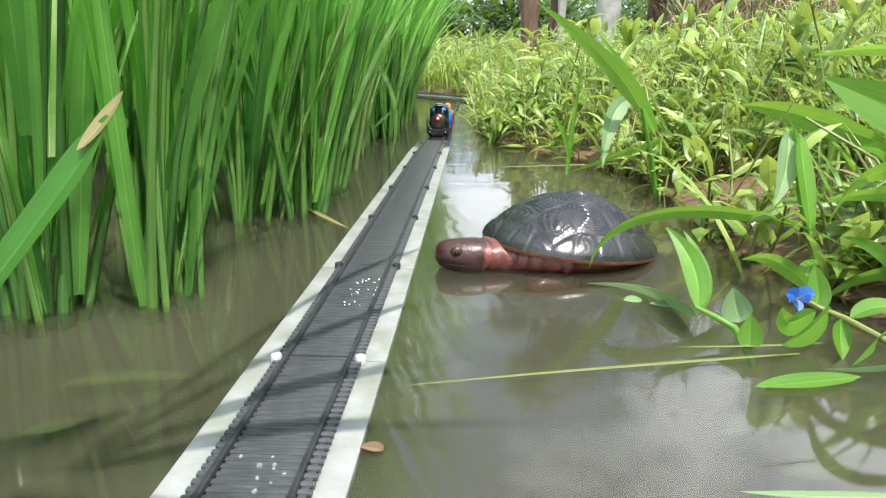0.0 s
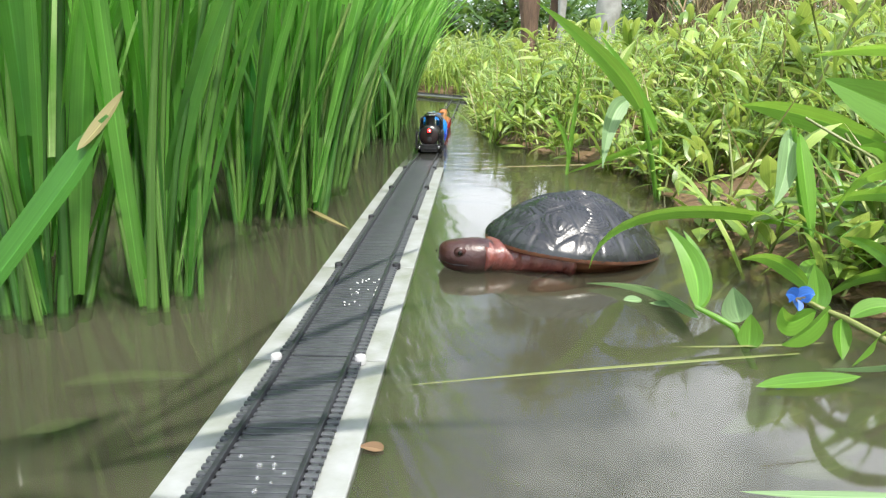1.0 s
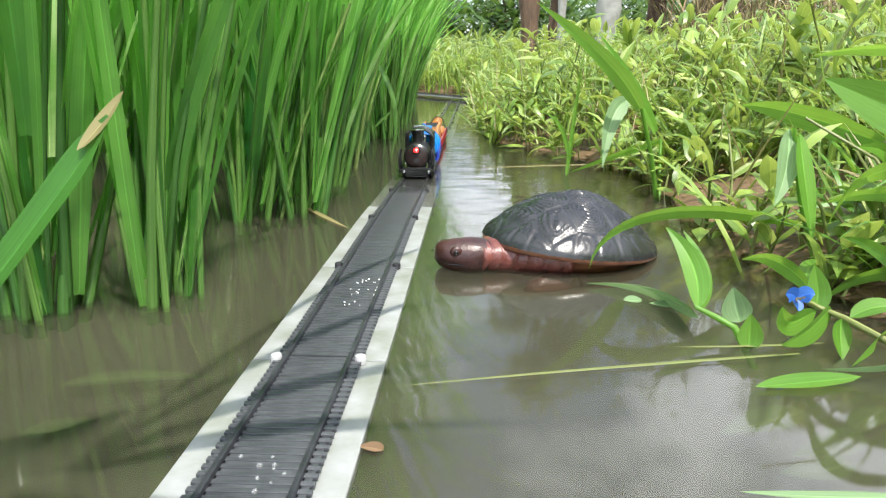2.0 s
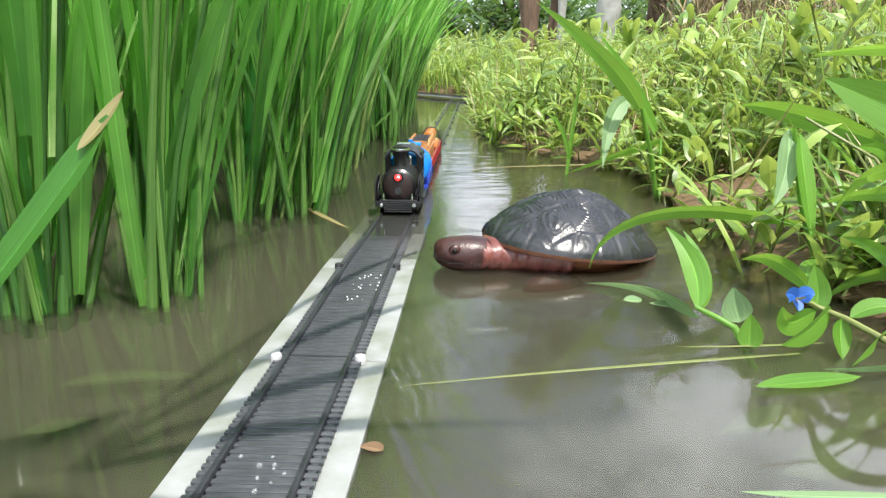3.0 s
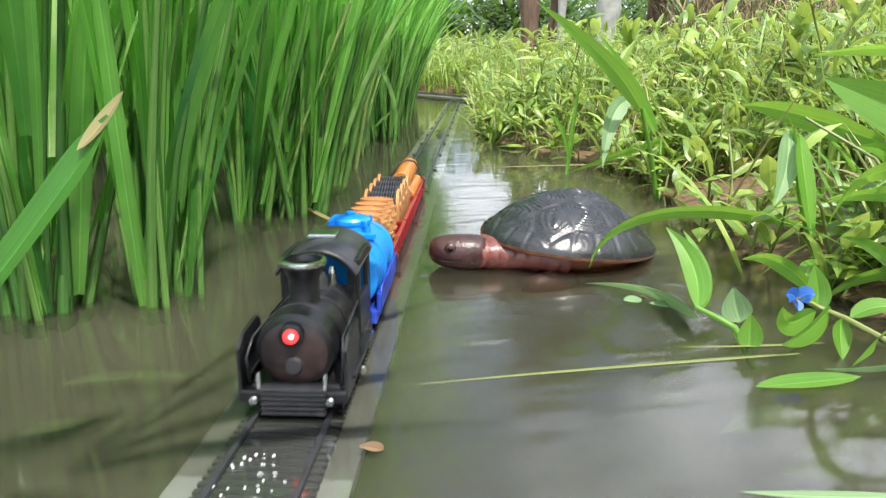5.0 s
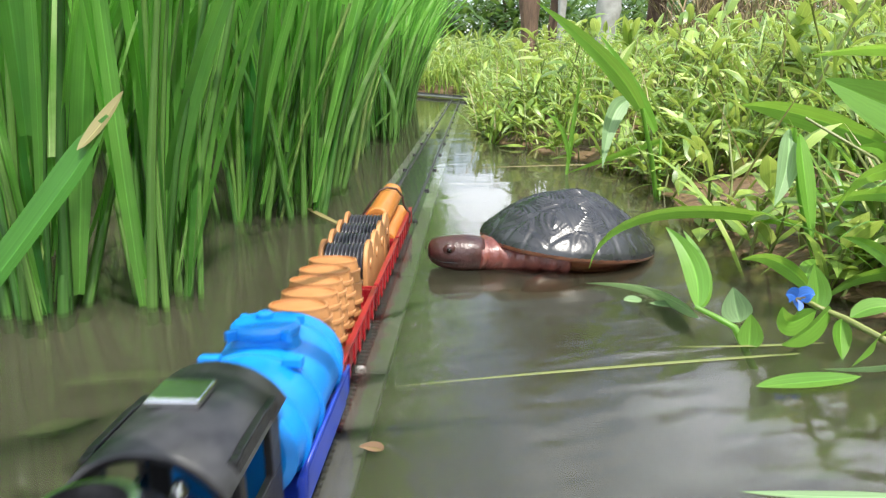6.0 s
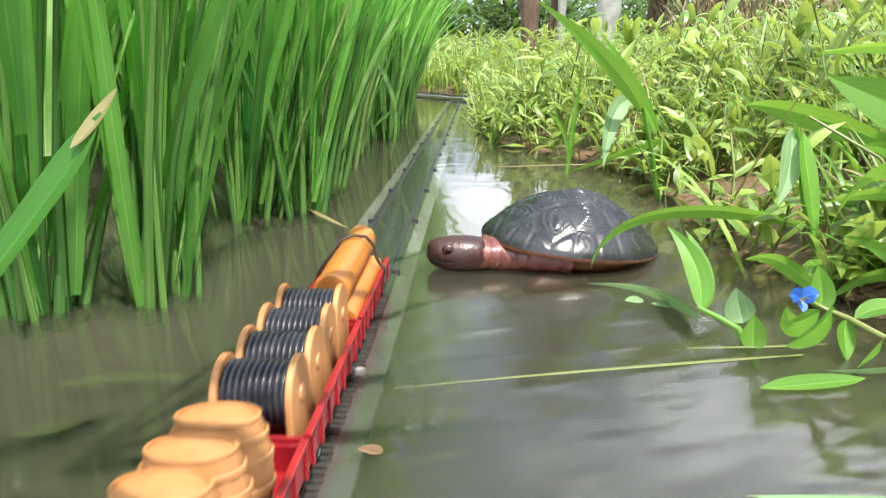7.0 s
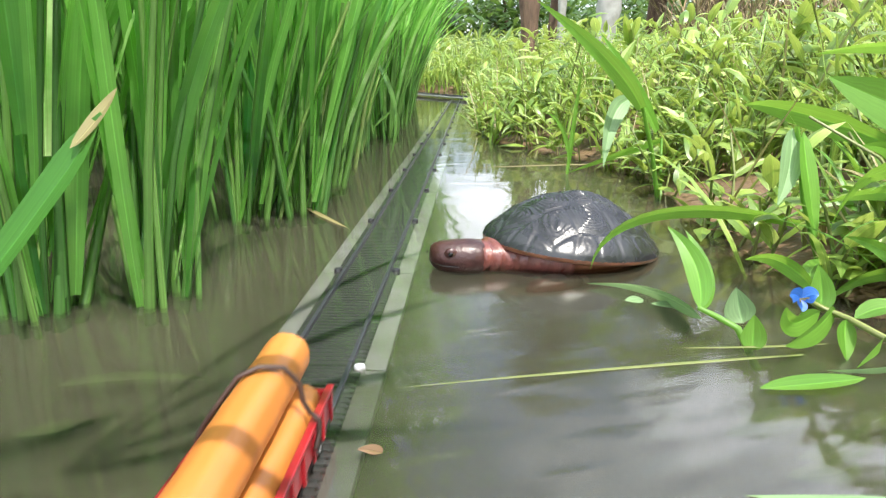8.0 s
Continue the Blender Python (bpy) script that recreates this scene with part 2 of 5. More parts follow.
M_GREY = solid("dark_grey_plastic", [(0.014, 0.014, 0.017), (0.038, 0.038, 0.042)], 0.35, scale=150, bump=0.2)
M_CHROME = solid("silver_plating", [(0.55, 0.55, 0.56), (0.75, 0.75, 0.76)], 0.22, metal=1.0, bump=0.2, bscale=700)
M_BROWNF = solid("smokebox_brown", [(0.014, 0.008, 0.008), (0.035, 0.018, 0.017)], 0.4, scale=160, bump=0.2)
M_BLUE = solid("blue_plastic", [(0.003, 0.16, 0.56), (0.008, 0.25, 0.72)], 0.32, scale=50, bump=0.15)
M_BLUE_D = solid("deep_blue_plastic", [(0.012, 0.04, 0.36), (0.03, 0.07, 0.46)], 0.35, scale=50, bump=0.15)
M_RED = solid("red_plastic", [(0.20, 0.006, 0.012), (0.33, 0.014, 0.018)], 0.3, scale=60, bump=0.2, coat=0.2)
M_WOOD = solid("barrel_tan_plastic", [(0.33, 0.135, 0.045), (0.50, 0.25, 0.10)], 0.45, scale=60, bump=0.4, bscale=260, bdist=0.0006, stretch=(1, 1, 0.25))
M_LOG = solid("log_orange_plastic", [(0.38, 0.125, 0.024), (0.55, 0.22, 0.05)], 0.38, scale=45, bump=0.35, bscale=240, bdist=0.0006, stretch=(1, 0.12, 1))
M_CABLE = solid("black_cable", [(0.01, 0.01, 0.014), (0.035, 0.035, 0.045)], 0.3, scale=200, bump=0.2)
M_WIRE = solid("dark_brown_cord", [(0.02, 0.01, 0.008), (0.06, 0.03, 0.02)], 0.5, bump=0.3)
M_SHELL = solid("wet_black_shell", [(0.014, 0.015, 0.018), (0.032, 0.034, 0.040), (0.065, 0.066, 0.072)], 0.27, scale=60, bump=0.35, bscale=220, bdist=0.0008, coat=0.0)
M_SHELL.node_tree.nodes["Principled BSDF"].inputs["Specular IOR Level"].default_value = 0.6
M_SKIN = solid("red_brown_skin", [(0.028, 0.010, 0.009), (0.062, 0.021, 0.019), (0.10, 0.038, 0.033)], 0.36, scale=90, bump=0.6, bscale=420, bdist=0.0008, coat=0.15)
M_NECK = solid("wrinkled_red_skin", [(0.10, 0.026, 0.022), (0.20, 0.062, 0.048), (0.30, 0.12, 0.085)], 0.3, scale=60, bump=0.7, bscale=200, bdist=0.0012, coat=0.4, stretch=(3, 1, 1))
M_RIM = solid("orange_brown_rim", [(0.13, 0.045, 0.025), (0.27, 0.11, 0.06)], 0.3, scale=70, bump=0.3, coat=0.3)
M_EYE = solid("dark_eye", [(0.004, 0.003, 0.003), (0.01, 0.008, 0.006)], 0.06, bump=0)
M_HAY = solid("dead_leaf", [(0.11, 0.065, 0.032), (0.24, 0.15, 0.08)], 0.8, scale=50, bump=0.5, per="island")
# bubble white that also paints in the glints on the wet track
M_FOAM_GLINT = solid("foam_glint_bubble", [(0.6, 0.62, 0.62), (0.8, 0.8, 0.8)], 0.1, bump=0, coat=0.6)
M_LAMP, nt_l, b_l = nodes_of("red_lamp")
b_l.inputs["Base Color"].default_value = (0.6, 0.02, 0.02, 1)
b_l.inputs["Emission Color"].default_value = (1.0, 0.02, 0.02, 1)
b_l.inputs["Emission Strength"].default_value = 3.0
b_l.inputs["Roughness"].default_value = 0.15
M_LAMPC, nt_l, b_l = nodes_of("lamp_core")
b_l.inputs["Base Color"].default_value = (0.9, 0.5, 0.5, 1)
b_l.inputs["Emission Color"].default_value = (1.0, 0.65, 0.62, 1)
b_l.inputs["Emission Strength"].default_value = 4.0
M_BUBBLE, nt_l, b_l = nodes_of("bubble_film")
b_l.inputs["Base Color"].default_value = (0.95, 0.97, 1, 1)
b_l.inputs["Roughness"].default_value = 0.03
b_l.inputs["Alpha"].default_value = 0.13


# ---------------------------------------------------------------- building helpers
def part(name, bm, material, parent=None, label="", smooth=None):
    """Links a bmesh as one mesh object, under a thing or part if one is given."""
    me = bpy.data.meshes.new(name)
    if smooth is not None:
        for f in bm.faces:
            f.smooth = True
        if smooth < 180:
            for e in bm.edges:
                if len(e.link_faces) == 2 and e.calc_face_angle(0) > radians(smooth):
                    e.smooth = False
    bm.to_mesh(me)
    bm.free()
    me.materials.append(material)
    ob = new(name, me)
    ob.parent = parent
    if label:
        ob["label"] = label
    return ob


def flat(name, verts, faces, material, parent=None, label="", smooth=True):
    """A mesh object from lists that code has made."""
    me = bpy.data.meshes.new(name)
    me.from_pydata([tuple(v) for v in verts], [], faces)
    if smooth:
        me.polygons.foreach_set("use_smooth", [True] * len(me.polygons))
    me.materials.append(material)
    me.update()
    ob = new(name, me)
    ob.parent = parent
    if label:
        ob["label"] = label
    return ob


def thing(name, label, category, group="", m=None, kind=""):
    ob = new(name)
    ob.empty_display_size = 0.02
    if m is not None:
        ob.matrix_basis = m
    return tagged(ob, label, category, group, kind)


def box(bm, x0, x1, y0, y1, z0, z1, bevel=0.0):
    """A box with rounded edges added to bm."""
    m = Matrix.LocRotScale(((x0 + x1) / 2, (y0 + y1) / 2, (z0 + z1) / 2), None, (x1 - x0, y1 - y0, z1 - z0))
    r = bmesh.ops.create_cube(bm, size=1, matrix=m)
    if bevel:
        es = list({e for v in r["verts"] for e in v.link_edges})
        bmesh.ops.bevel(bm, geom=es, offset=bevel, segments=2, affect="EDGES", profile=0.5)
    return bm


def lathe(bm, profile, seg=32, axis="z", at=(0, 0, 0), sx=1.0, sy=1.0, cap=True):
    """A turned body: profile of (radius, height) along an axis."""
    rings = []
    for r, h in profile:
        ring = []
        for i in range(seg):
            a = 2 * math.pi * i / seg
            u, v = r * math.cos(a) * sx, r * math.sin(a) * sy
            p = {"z": (u, v, h), "y": (u, h, v), "x": (h, u, v)}[axis]
            ring.append(bm.verts.new((p[0] + at[0], p[1] + at[1], p[2] + at[2])))
        rings.append(ring)
    for a, b in zip(rings, rings[1:]):
        for i in range(seg):
            bm.faces.new((a[i], a[(i + 1) % seg], b[(i + 1) % seg], b[i]))
    if cap:
        bm.faces.new(rings[0])
        bm.faces.new(rings[-1])
    bmesh.ops.recalc_face_normals(bm, faces=bm.faces)
    return bm


def tube(bm, pts, radius, seg=8, taper=None):
    """A round rod along points."""
    pts = [Vector(p) for p in pts]
    rings = []
    for k, p in enumerate(pts):
        d = (pts[min(k + 1, len(pts) - 1)] - pts[max(k - 1, 0)]).normalized()
        u = d.orthogonal().normalized() if k == 0 else (prev - d * prev.dot(d)).normalized()
        prev = u
        v = d.cross(u)
        r = radius if taper is None else radius + (taper - radius) * k / (len(pts) - 1)
        rings.append([bm.verts.new(p + (u * math.cos(a) + v * math.sin(a)) * r) for a in [2 * math.pi * i / seg for i in range(seg)]])
    for a, b in zip(rings, rings[1:]):
        for i in range(seg):
            bm.faces.new((a[i], a[(i + 1) % seg], b[(i + 1) % seg], b[i]))
    bm.faces.new(rings[0][::-1])
    bm.faces.new(rings[-1])
    return bm


class Leaves:
    """Collects many blades into one list of vertices and faces."""

    def __init__(self):
        self.v, self.f, self.uv = [], [], []

    def blade(self, base, az, rise, length, width, droop, seg=6, fold=0.22, twist=0.0, form="grass", wave=0.0, power=1.4):
        """az: heading in radians; rise: first angle above level; droop: how far it bends down, radians."""
        n0 = len(self.v)
        p = np.array(base, float)
        step = length / seg
        for k in range(seg + 1):
            s = k / seg
            el = rise - droop * s ** power
            h = az + wave * math.sin(3.1 * s)
            d = np.array((math.cos(el) * math.cos(h), math.cos(el) * math.sin(h), math.sin(el)))
            side = np.array((-math.sin(h), math.cos(h), 0.0))
            up = np.cross(d, side)
            tw = twist * (0.3 + 0.7 * s)
            side, up = side * math.cos(tw) + up * math.sin(tw), up * math.cos(tw) - side * math.sin(tw)
            if form == "grass":
                w = width * (0.45 + 0.55 * min(1, 4 * s)) * max(0.02, 1 - s ** 2.6)
            elif form == "lance":
                w = width * max(0.03, math.sin(math.pi * min(1, s ** 0.72)) ** 0.85)
            else:
                w = width * max(0.05, (1 - (2 * s - 1) ** 2) ** 0.5)
            w *= 0.5
            self.v += [p - side * w, p + up * (fold * w), p + side * w]
            self.uv += [(0.0, s), (0.5, s), (1.0, s)]
            if k:
                a = n0 + 3 * (k - 1)
                self.f += [(a, a + 1, a + 4, a + 3), (a + 1, a + 2, a + 5, a + 4)]
            p = p + d * step
        return p

    def stalk(self, pts, r0, r1, seg=5):
        n0 = len(self.v)
        pts = [np.array(q, float) for q in pts]
        for k, p in enumerate(pts):
            d = pts[min(k + 1, len(pts) - 1)] - pts[max(k - 1, 0)]
            d = d / (np.linalg.norm(d) + 1e-9)
            u = np.cross(d, (0.3, 0.9, 0.31))
            u /= np.linalg.norm(u)
            v = np.cross(d, u)
            r = r0 + (r1 - r0) * k / (len(pts) - 1)
            for i in range(seg):
                a = 2 * math.pi * i / seg
                self.v.append(p + (u * math.cos(a) + v * math.sin(a)) * r)
                self.uv.append((i / seg, k / (len(pts) - 1)))
            if k:
                a, b = n0 + seg * (k - 1), n0 + seg * k
                self.f += [(a + i, a + (i + 1) % seg, b + (i + 1) % seg, b + i) for i in range(seg)]

    def done(self, name, material, parent=None, label=""):
        ob = flat(name, self.v, self.f, material, parent, label)
        us = np.array(self.uv, dtype=np.float32)[:, 0]
        ends = np.empty(len(ob.data.edges) * 2, dtype=np.int32)
        ob.data.edges.foreach_get("vertices", ends)
        ends = ends.reshape(-1, 2)
        mid = (us[ends[:, 0]] == 0.5) & (us[ends[:, 1]] == 0.5)
        sharp = ob.data.attributes.new("sharp_edge", "BOOLEAN", "EDGE")
        sharp.data.foreach_set("value", mid)
        layer = ob.data.uv_layers.new(name="along")
        loops = np.empty(len(ob.data.loops), dtype=np.int32)
        ob.data.loops.foreach_get("vertex_index", loops)
        layer.data.foreach_set("uv", np.array(self.uv, dtype=np.float32)[loops].ravel())
        return ob

    def ribbon(self, a, m, b, width, form="grass", roll=0.0, seg=12, fold=0.25, face=(0, -1, 0.35)):
        """A blade bent from a over m to b; roll turns it out of facing the open water."""
        a, m, b, face = (np.array(q, float) for q in (a, m, b, face))
        c = 2 * m - (a + b) / 2
        n0 = len(self.v)
        for k in range(seg + 1):
            s = k / seg
            p = (1 - s) ** 2 * a + 2 * s * (1 - s) * c + s * s * b
            d = 2 * (1 - s) * (c - a) + 2 * s * (b - c)
            d /= np.linalg.norm(d) + 1e-9
            side = np.cross(d, face)
            side /= np.linalg.norm(side) + 1e-9
            up = np.cross(side, d)
            side, up = side * math.cos(roll) + up * math.sin(roll), up * math.cos(roll) - side * math.sin(roll)
            if form == "lance":
                w = max(0.04, math.sin(math.pi * min(1, s ** 0.75)) ** 0.8)
            elif form == "tip":
                w = 1.0 if s < 0.75 else max(0.12, 1 - ((s - 0.75) / 0.25) ** 1.7)
            else:
                w = (0.5 + 0.5 * min(1, 4 * s)) * max(0.02, 1 - s ** 2.8)
            w *= width * 0.5
            self.v += [p - side * w, p - up * (fold * w), p + side * w]
            self.uv += [(0.0, s), (0.5, s), (1.0, s)]
            if k:
                q = n0 + 3 * (k - 1)
                self.f += [(q, q + 1, q + 4, q + 3), (q + 1, q + 2, q + 5, q + 4)]


# ---------------------------------------------------------------- ground and water
BANK_Y = (-2.0, 0.1, 0.30, 0.40, 0.50, 0.72, 0.95, 1.10, 1.35, 1.60, 3.0, 3.5)
BANK_X = (0.42, 0.34, 0.29, 0.25, 0.215, 0.215, 0.225, 0.18, 0.045, 0.015, 0.0, -0.02)


def inland(x, y):
    """How far a place lies inland of the water's edge (negative in the water)."""
    return max(x - float(np.interp(y, BANK_Y, BANK_X)), y - 3.85, -4.2 - x, -1.6 - y)


def ground_z(x, y):
    d = inland(x, y)
    n = noise.noise((x * 9, y * 9, 3)) * 0.010 + noise.noise((x * 31, y * 31, 7)) * 0.004
    if d < 0:
        return max(-0.055, d * 0.5) + n * 0.4
    rise = 0.055 * min(1, d / 0.25) + 0.05 * min(1, d / 1.2) + 0.02 * min(d, 12.0)
    return rise + n * min(1, d / 0.05 + 0.3)


def build_ground():
    """One sheet from the paddy's bed over the bank to the horizon."""
    def axis(lo, hi, fine, far):
        a = list(np.arange(lo, hi + 1e-6, fine))
        step, p, q = fine, a[-1], a[0]
        while p < far:
            step *= 1.35
            p += step
            q -= step
            a.append(p)
            a.insert(0, q)
        return a
    xs, ys = axis(-0.3, 1.4, 0.022, 400), axis(0.0, 4.6, 0.03, 400)
    v = [(x, y, ground_z(x, y)) for y in ys for x in xs]
    n = len(xs)
    f = [(j * n + i, j * n + i + 1, (j + 1) * n + i + 1, (j + 1) * n + i) for j in range(len(ys) - 1) for i in range(n - 1)]
    return tagged(flat("ground", v, f, M_MUD), "wet brown mud bank and paddy bed under shallow water", "ground", kind="structure")


def build_water():
    v = [(-4.4, -1.9, 0), (1.2, -1.9, 0), (1.2, 4.5, 0), (-4.4, 4.5, 0)]
    tagged(flat("water", v, [(0, 1, 2, 3)], M_WATER), "still murky grey-green paddy water with soft ripples", "water", kind="structure")
    v = [(x, y, -0.0030) for x, y, z in v]
    tagged(flat("water_haze", v, [(0, 1, 2, 3)], M_HAZE), "thin haze of silt just under the water's surface", "water", kind="structure")
    v = [(x, y, -0.012) for x, y, z in v]
    tagged(flat("water_silt", v, [(0, 1, 2, 3)], M_SILT), "cloudy silt hanging in the paddy water", "water", kind="structure")


build_ground()
build_water()

# ---------------------------------------------------------------- railway
TRACK_X = -0.0765
STEP = 0.166          # length of a track section
FIRST = -0.175        # near end of the first section


def track_section(m):
    """A length of white strip with black ties, two rails and two pegs; its origin is the strip's top at its near end."""
    t = thing("track_section", "black plastic toy track on a white strip in shallow water", "toy track", "track sections", m)
    bm = bmesh.new()
    box(bm, -0.0345, 0.0335, 0.0006, STEP - 0.0006, -0.005, 0.0, 0.0006)
    part("strip", bm, M_STRIP, t, "wet white foam strip")
    bm = bmesh.new()
    box(bm, -0.0205, 0.0205, 0.0010, STEP - 0.0010, 0.0002, 0.0019)
    part("bed_plate", bm, M_TIE, t)
    for s in (-1, 1):
        bm = bmesh.new()
        c = s * 0.0160
        box(bm, c - 0.0019, c + 0.0019, 0.0004, STEP - 0.0004, 0.0010, 0.0019, 0.0003)
        box(bm, c - 0.0011, c + 0.0011, 0.0004, STEP - 0.0004, 0.0019, 0.0048, 0.0003)
        part("rail", bm, M_TRACK, t)
        bm = bmesh.new()
        lathe(bm, [(0.0029, 0.0004), (0.0030, 0.0036), (0.0025, 0.0046), (0.0012, 0.0051)], 16, at=(s * 0.0212, STEP - 0.004, 0))
        part("peg", bm, M_GREY, t, smooth=40)
    me = None
    count = 34
    for k in range(count):
        y = STEP * (k + 0.5) / count
        if me is None:
            bm = bmesh.new()
            box(bm, -0.0222, 0.0222, -0.0013, 0.0013, 0.0009, 0.0024, 0.0003)
            ob = part("tie", bm, M_TIE, t)
            me = ob.data
        else:
            ob = new("tie", me)
            ob.parent = t
        ob.location = (0, y, 0)
    return t


SECTIONS = []
DRY = 0.0015          # height of the strip's top before the train comes
first_section = track_section(pose(TRACK_X, FIRST, DRY))
SECTIONS.append((first_section, FIRST))
for i in range(1, 19):
    y = FIRST + STEP * i
    SECTIONS.append((copy_thing(first_section, pose(TRACK_X, y, DRY)), y))
for o in SECTIONS[2][0].children:
    if o.name.startswith("peg"):
        o.data = o.data.copy()
        o.data.materials[0] = M_CLIPW
        o["label"] = "small white peg"
# another line of the railway crosses the far end
for i in range(5):
    a = radians(30)
    copy_thing(first_section, pose(0.0 - math.sin(a) * STEP * i, 2.86 + math.cos(a) * STEP * i, DRY + 0.0100, 0, 0, 30))

# ---------------------------------------------------------------- the train: every vehicle's origin is on the rails below its front
RAIL = 0.0008


def wheel_pair(parent, y, r):
    for s in (-1, 1):
        bm = bmesh.new()
        x = s * 0.0150
        lathe(bm, [(r * 0.35, x + s * 0.0022), (r * 0.8, x + s * 0.0018), (r, x + s * 0.002), (r, x - s * 0.0015), (r * 1.12, x - s * 0.0018), (r * 1.12, x - s * 0.003)], 20, "x")
        w = part("wheel", bm, M_BLACK, parent, smooth=35)
        w.location = (0, y, r)
        bm = bmesh.new()
        for k in range(5):
            a = 2 * math.pi * k / 5
            tube(bm, [(x + s * 0.0024, 0, 0), (x + s * 0.0024, math.cos(a) * r * 0.8, math.sin(a) * r * 0.8)], r * 0.07, 6)
        part("spoke", bm, M_GREY, w)


def locomotive():
    t = thing("locomotive", "black toy steam locomotive with a lit red headlamp", "toy locomotive")
    bm = bmesh.new()
    box(bm, -0.0175, 0.0175, 0.004, 0.095, 0.0085, 0.0135, 0.001)
    part("chassis", bm, M_BLACK, t)
    # boiler with bands
    prof = [(0.0, 0.0055), (0.0125, 0.0055), (0.0150, 0.0075)]
    for y in (0.020, 0.034, 0.048):
        prof += [(0.0150, y - 0.001), (0.0156, y - 0.0008), (0.0156, y + 0.0008), (0.0150, y + 0.001)]
    prof += [(0.0150, 0.0560)]
    bm = lathe(bmesh.new(), prof, 40, "y", (0, 0, 0.0265), cap=False)
    part("boiler", bm, M_BLACK, t, smooth=30)
    bm = lathe(bmesh.new(), [(0.0, 0.0040), (0.0085, 0.0040), (0.0110, 0.0048), (0.0128, 0.0056)], 32, "y", (0, 0, 0.0262), cap=False)
    part("smokebox_door", bm, M_BROWNF, t, "brown-black round smokebox door", smooth=30)
    bm = lathe(bmesh.new(), [(0.0030, 0.0030), (0.0036, 0.0040)], 20, "y", (0, 0, 0.0215))
    part("door_hub", bm, M_GREY, t, smooth=40)
    # headlamp
    bm = lathe(bmesh.new(), [(0.0043, 0.0015), (0.0047, 0.0018), (0.0047, 0.0070)], 24, "y", (0, 0, 0.0345))
    lamp = part("headlamp", bm, M_BLACK, t, smooth=40)
    bm = lathe(bmesh.new(), [(0.0008, 0.0002), (0.0022, 0.0007), (0.0029, 0.0014)], 20, "y", (0, 0, 0.0345))
    part("lens", bm, M_LAMP, lamp, "glowing red lens", smooth=60)
    bm = lathe(bmesh.new(), [(0.0003, -0.0003), (0.0009, 0.0002)], 14, "y", (0.0006, 0, 0.0350))
    part("bulb", bm, M_LAMPC, lamp)
    # side shields beside the smokebox
    for s in (-1, 1):
        bm = bmesh.new()
        vs = [(0.001, 0.009), (0.030, 0.009), (0.030, 0.031), (0.026, 0.034), (0.008, 0.033), (0.001, 0.029)]
        ring = [[bm.verts.new((s * x, y, z)) for y, z in vs] for x in (0.0195, 0.0208)]
        bm.faces.new(ring[0])
        bm.faces.new(ring[1])
        for k in range(len(vs)):
            bm.faces.new((ring[0][k], ring[0][(k + 1) % 6], ring[1][(k + 1) % 6], ring[1][k]))
        bmesh.ops.recalc_face_normals(bm, faces=bm.faces)
        part("smoke_deflector", bm, M_BLACK, t)
    # front beam, pilot and buffers
    bm = bmesh.new()
    box(bm, -0.0205, 0.0205, 0.0, 0.006, 0.0075, 0.0125, 0.0008)
    part("buffer_beam", bm, M_BLACK, t)
    bm = bmesh.new()
    box(bm, -0.0130, 0.0130, -0.0010, 0.0030, 0.0125, 0.0140, 0.0004)
    pilot = part("pilot", bm, M_GREY, t)
    for k in range(5):
        bm = bmesh.new()
        box(bm, -0.0125, 0.0125, -0.0010, 0.0010, 0.0030 + 0.002 * k, 0.0040 + 0.002 * k, 0.0003)
        part("pilot_bar", bm, M_GREY, pilot)
    for s in (-1, 1):
        bm = bmesh.new()
        tube(bm, [(s * 0.0125, -0.0006, 0.0140), (s * 0.0128, 0.0004, 0.0200)], 0.0010, 8)
        part("lamp_iron", bm, M_CHROME, t, "silver upright on the front beam")
    for s in (-1, 1):
        bm = lathe(bmesh.new(), [(0.0013, -0.0030), (0.0017, -0.0026), (0.0017, -0.0020), (0.0009, -0.0016), (0.0009, 0.001)], 16, "y", (s * 0.0145, 0, 0.0095))
        part("buffer", bm, M_CHROME, t, "silver buffer", smooth=40)
        bm = bmesh.new()
        tube(bm, [(s * 0.0178, 0.006, 0.013), (s * 0.0185, 0.005, 0.024), (s * 0.0175, 0.012, 0.030), (s * 0.0165, 0.055, 0.031)], 0.0006, 6)
        part("handrail", bm, M_GREY, t, smooth=180)
        bm = bmesh.new()
        box(bm, s * 0.0205 - 0.0020, s * 0.0205 + 0.0020, 0.010, 0.056, 0.0140, 0.0155, 0.0004)
        part("running_board", bm, M_BLACK, t)
        bm = bmesh.new()
        box(bm, s * 0.0175 - 0.0025, s * 0.0175 + 0.0025, 0.030, 0.044, 0.0055, 0.0125, 0.0012)
        part("cylinder", bm, M_GREY, t)
        bm = bmesh.new()
        tube(bm, [(s * 0.0192, 0.040, 0.0075), (s * 0.0192, 0.080, 0.0068)], 0.0009, 6)
        part("connecting_rod", bm, M_CHROME, t)
    # chimney, domes, whistle
    bm = lathe(bmesh.new(), [(0.0068, 0.0395), (0.0058, 0.0420), (0.0062, 0.0500), (0.0078, 0.0540), (0.0090, 0.0555), (0.0090, 0.0575), (0.0074, 0.0580), (0.0066, 0.0550)], 28, at=(0, 0.027, 0), cap=False)
    part("chimney", bm, M_BLACK, t, smooth=30)
    bm = lathe(bmesh.new(), [(0.0091, 0.0560), (0.0095, 0.0568), (0.0091, 0.0580), (0.0076, 0.0582)], 28, at=(0, 0.027, 0), cap=False)
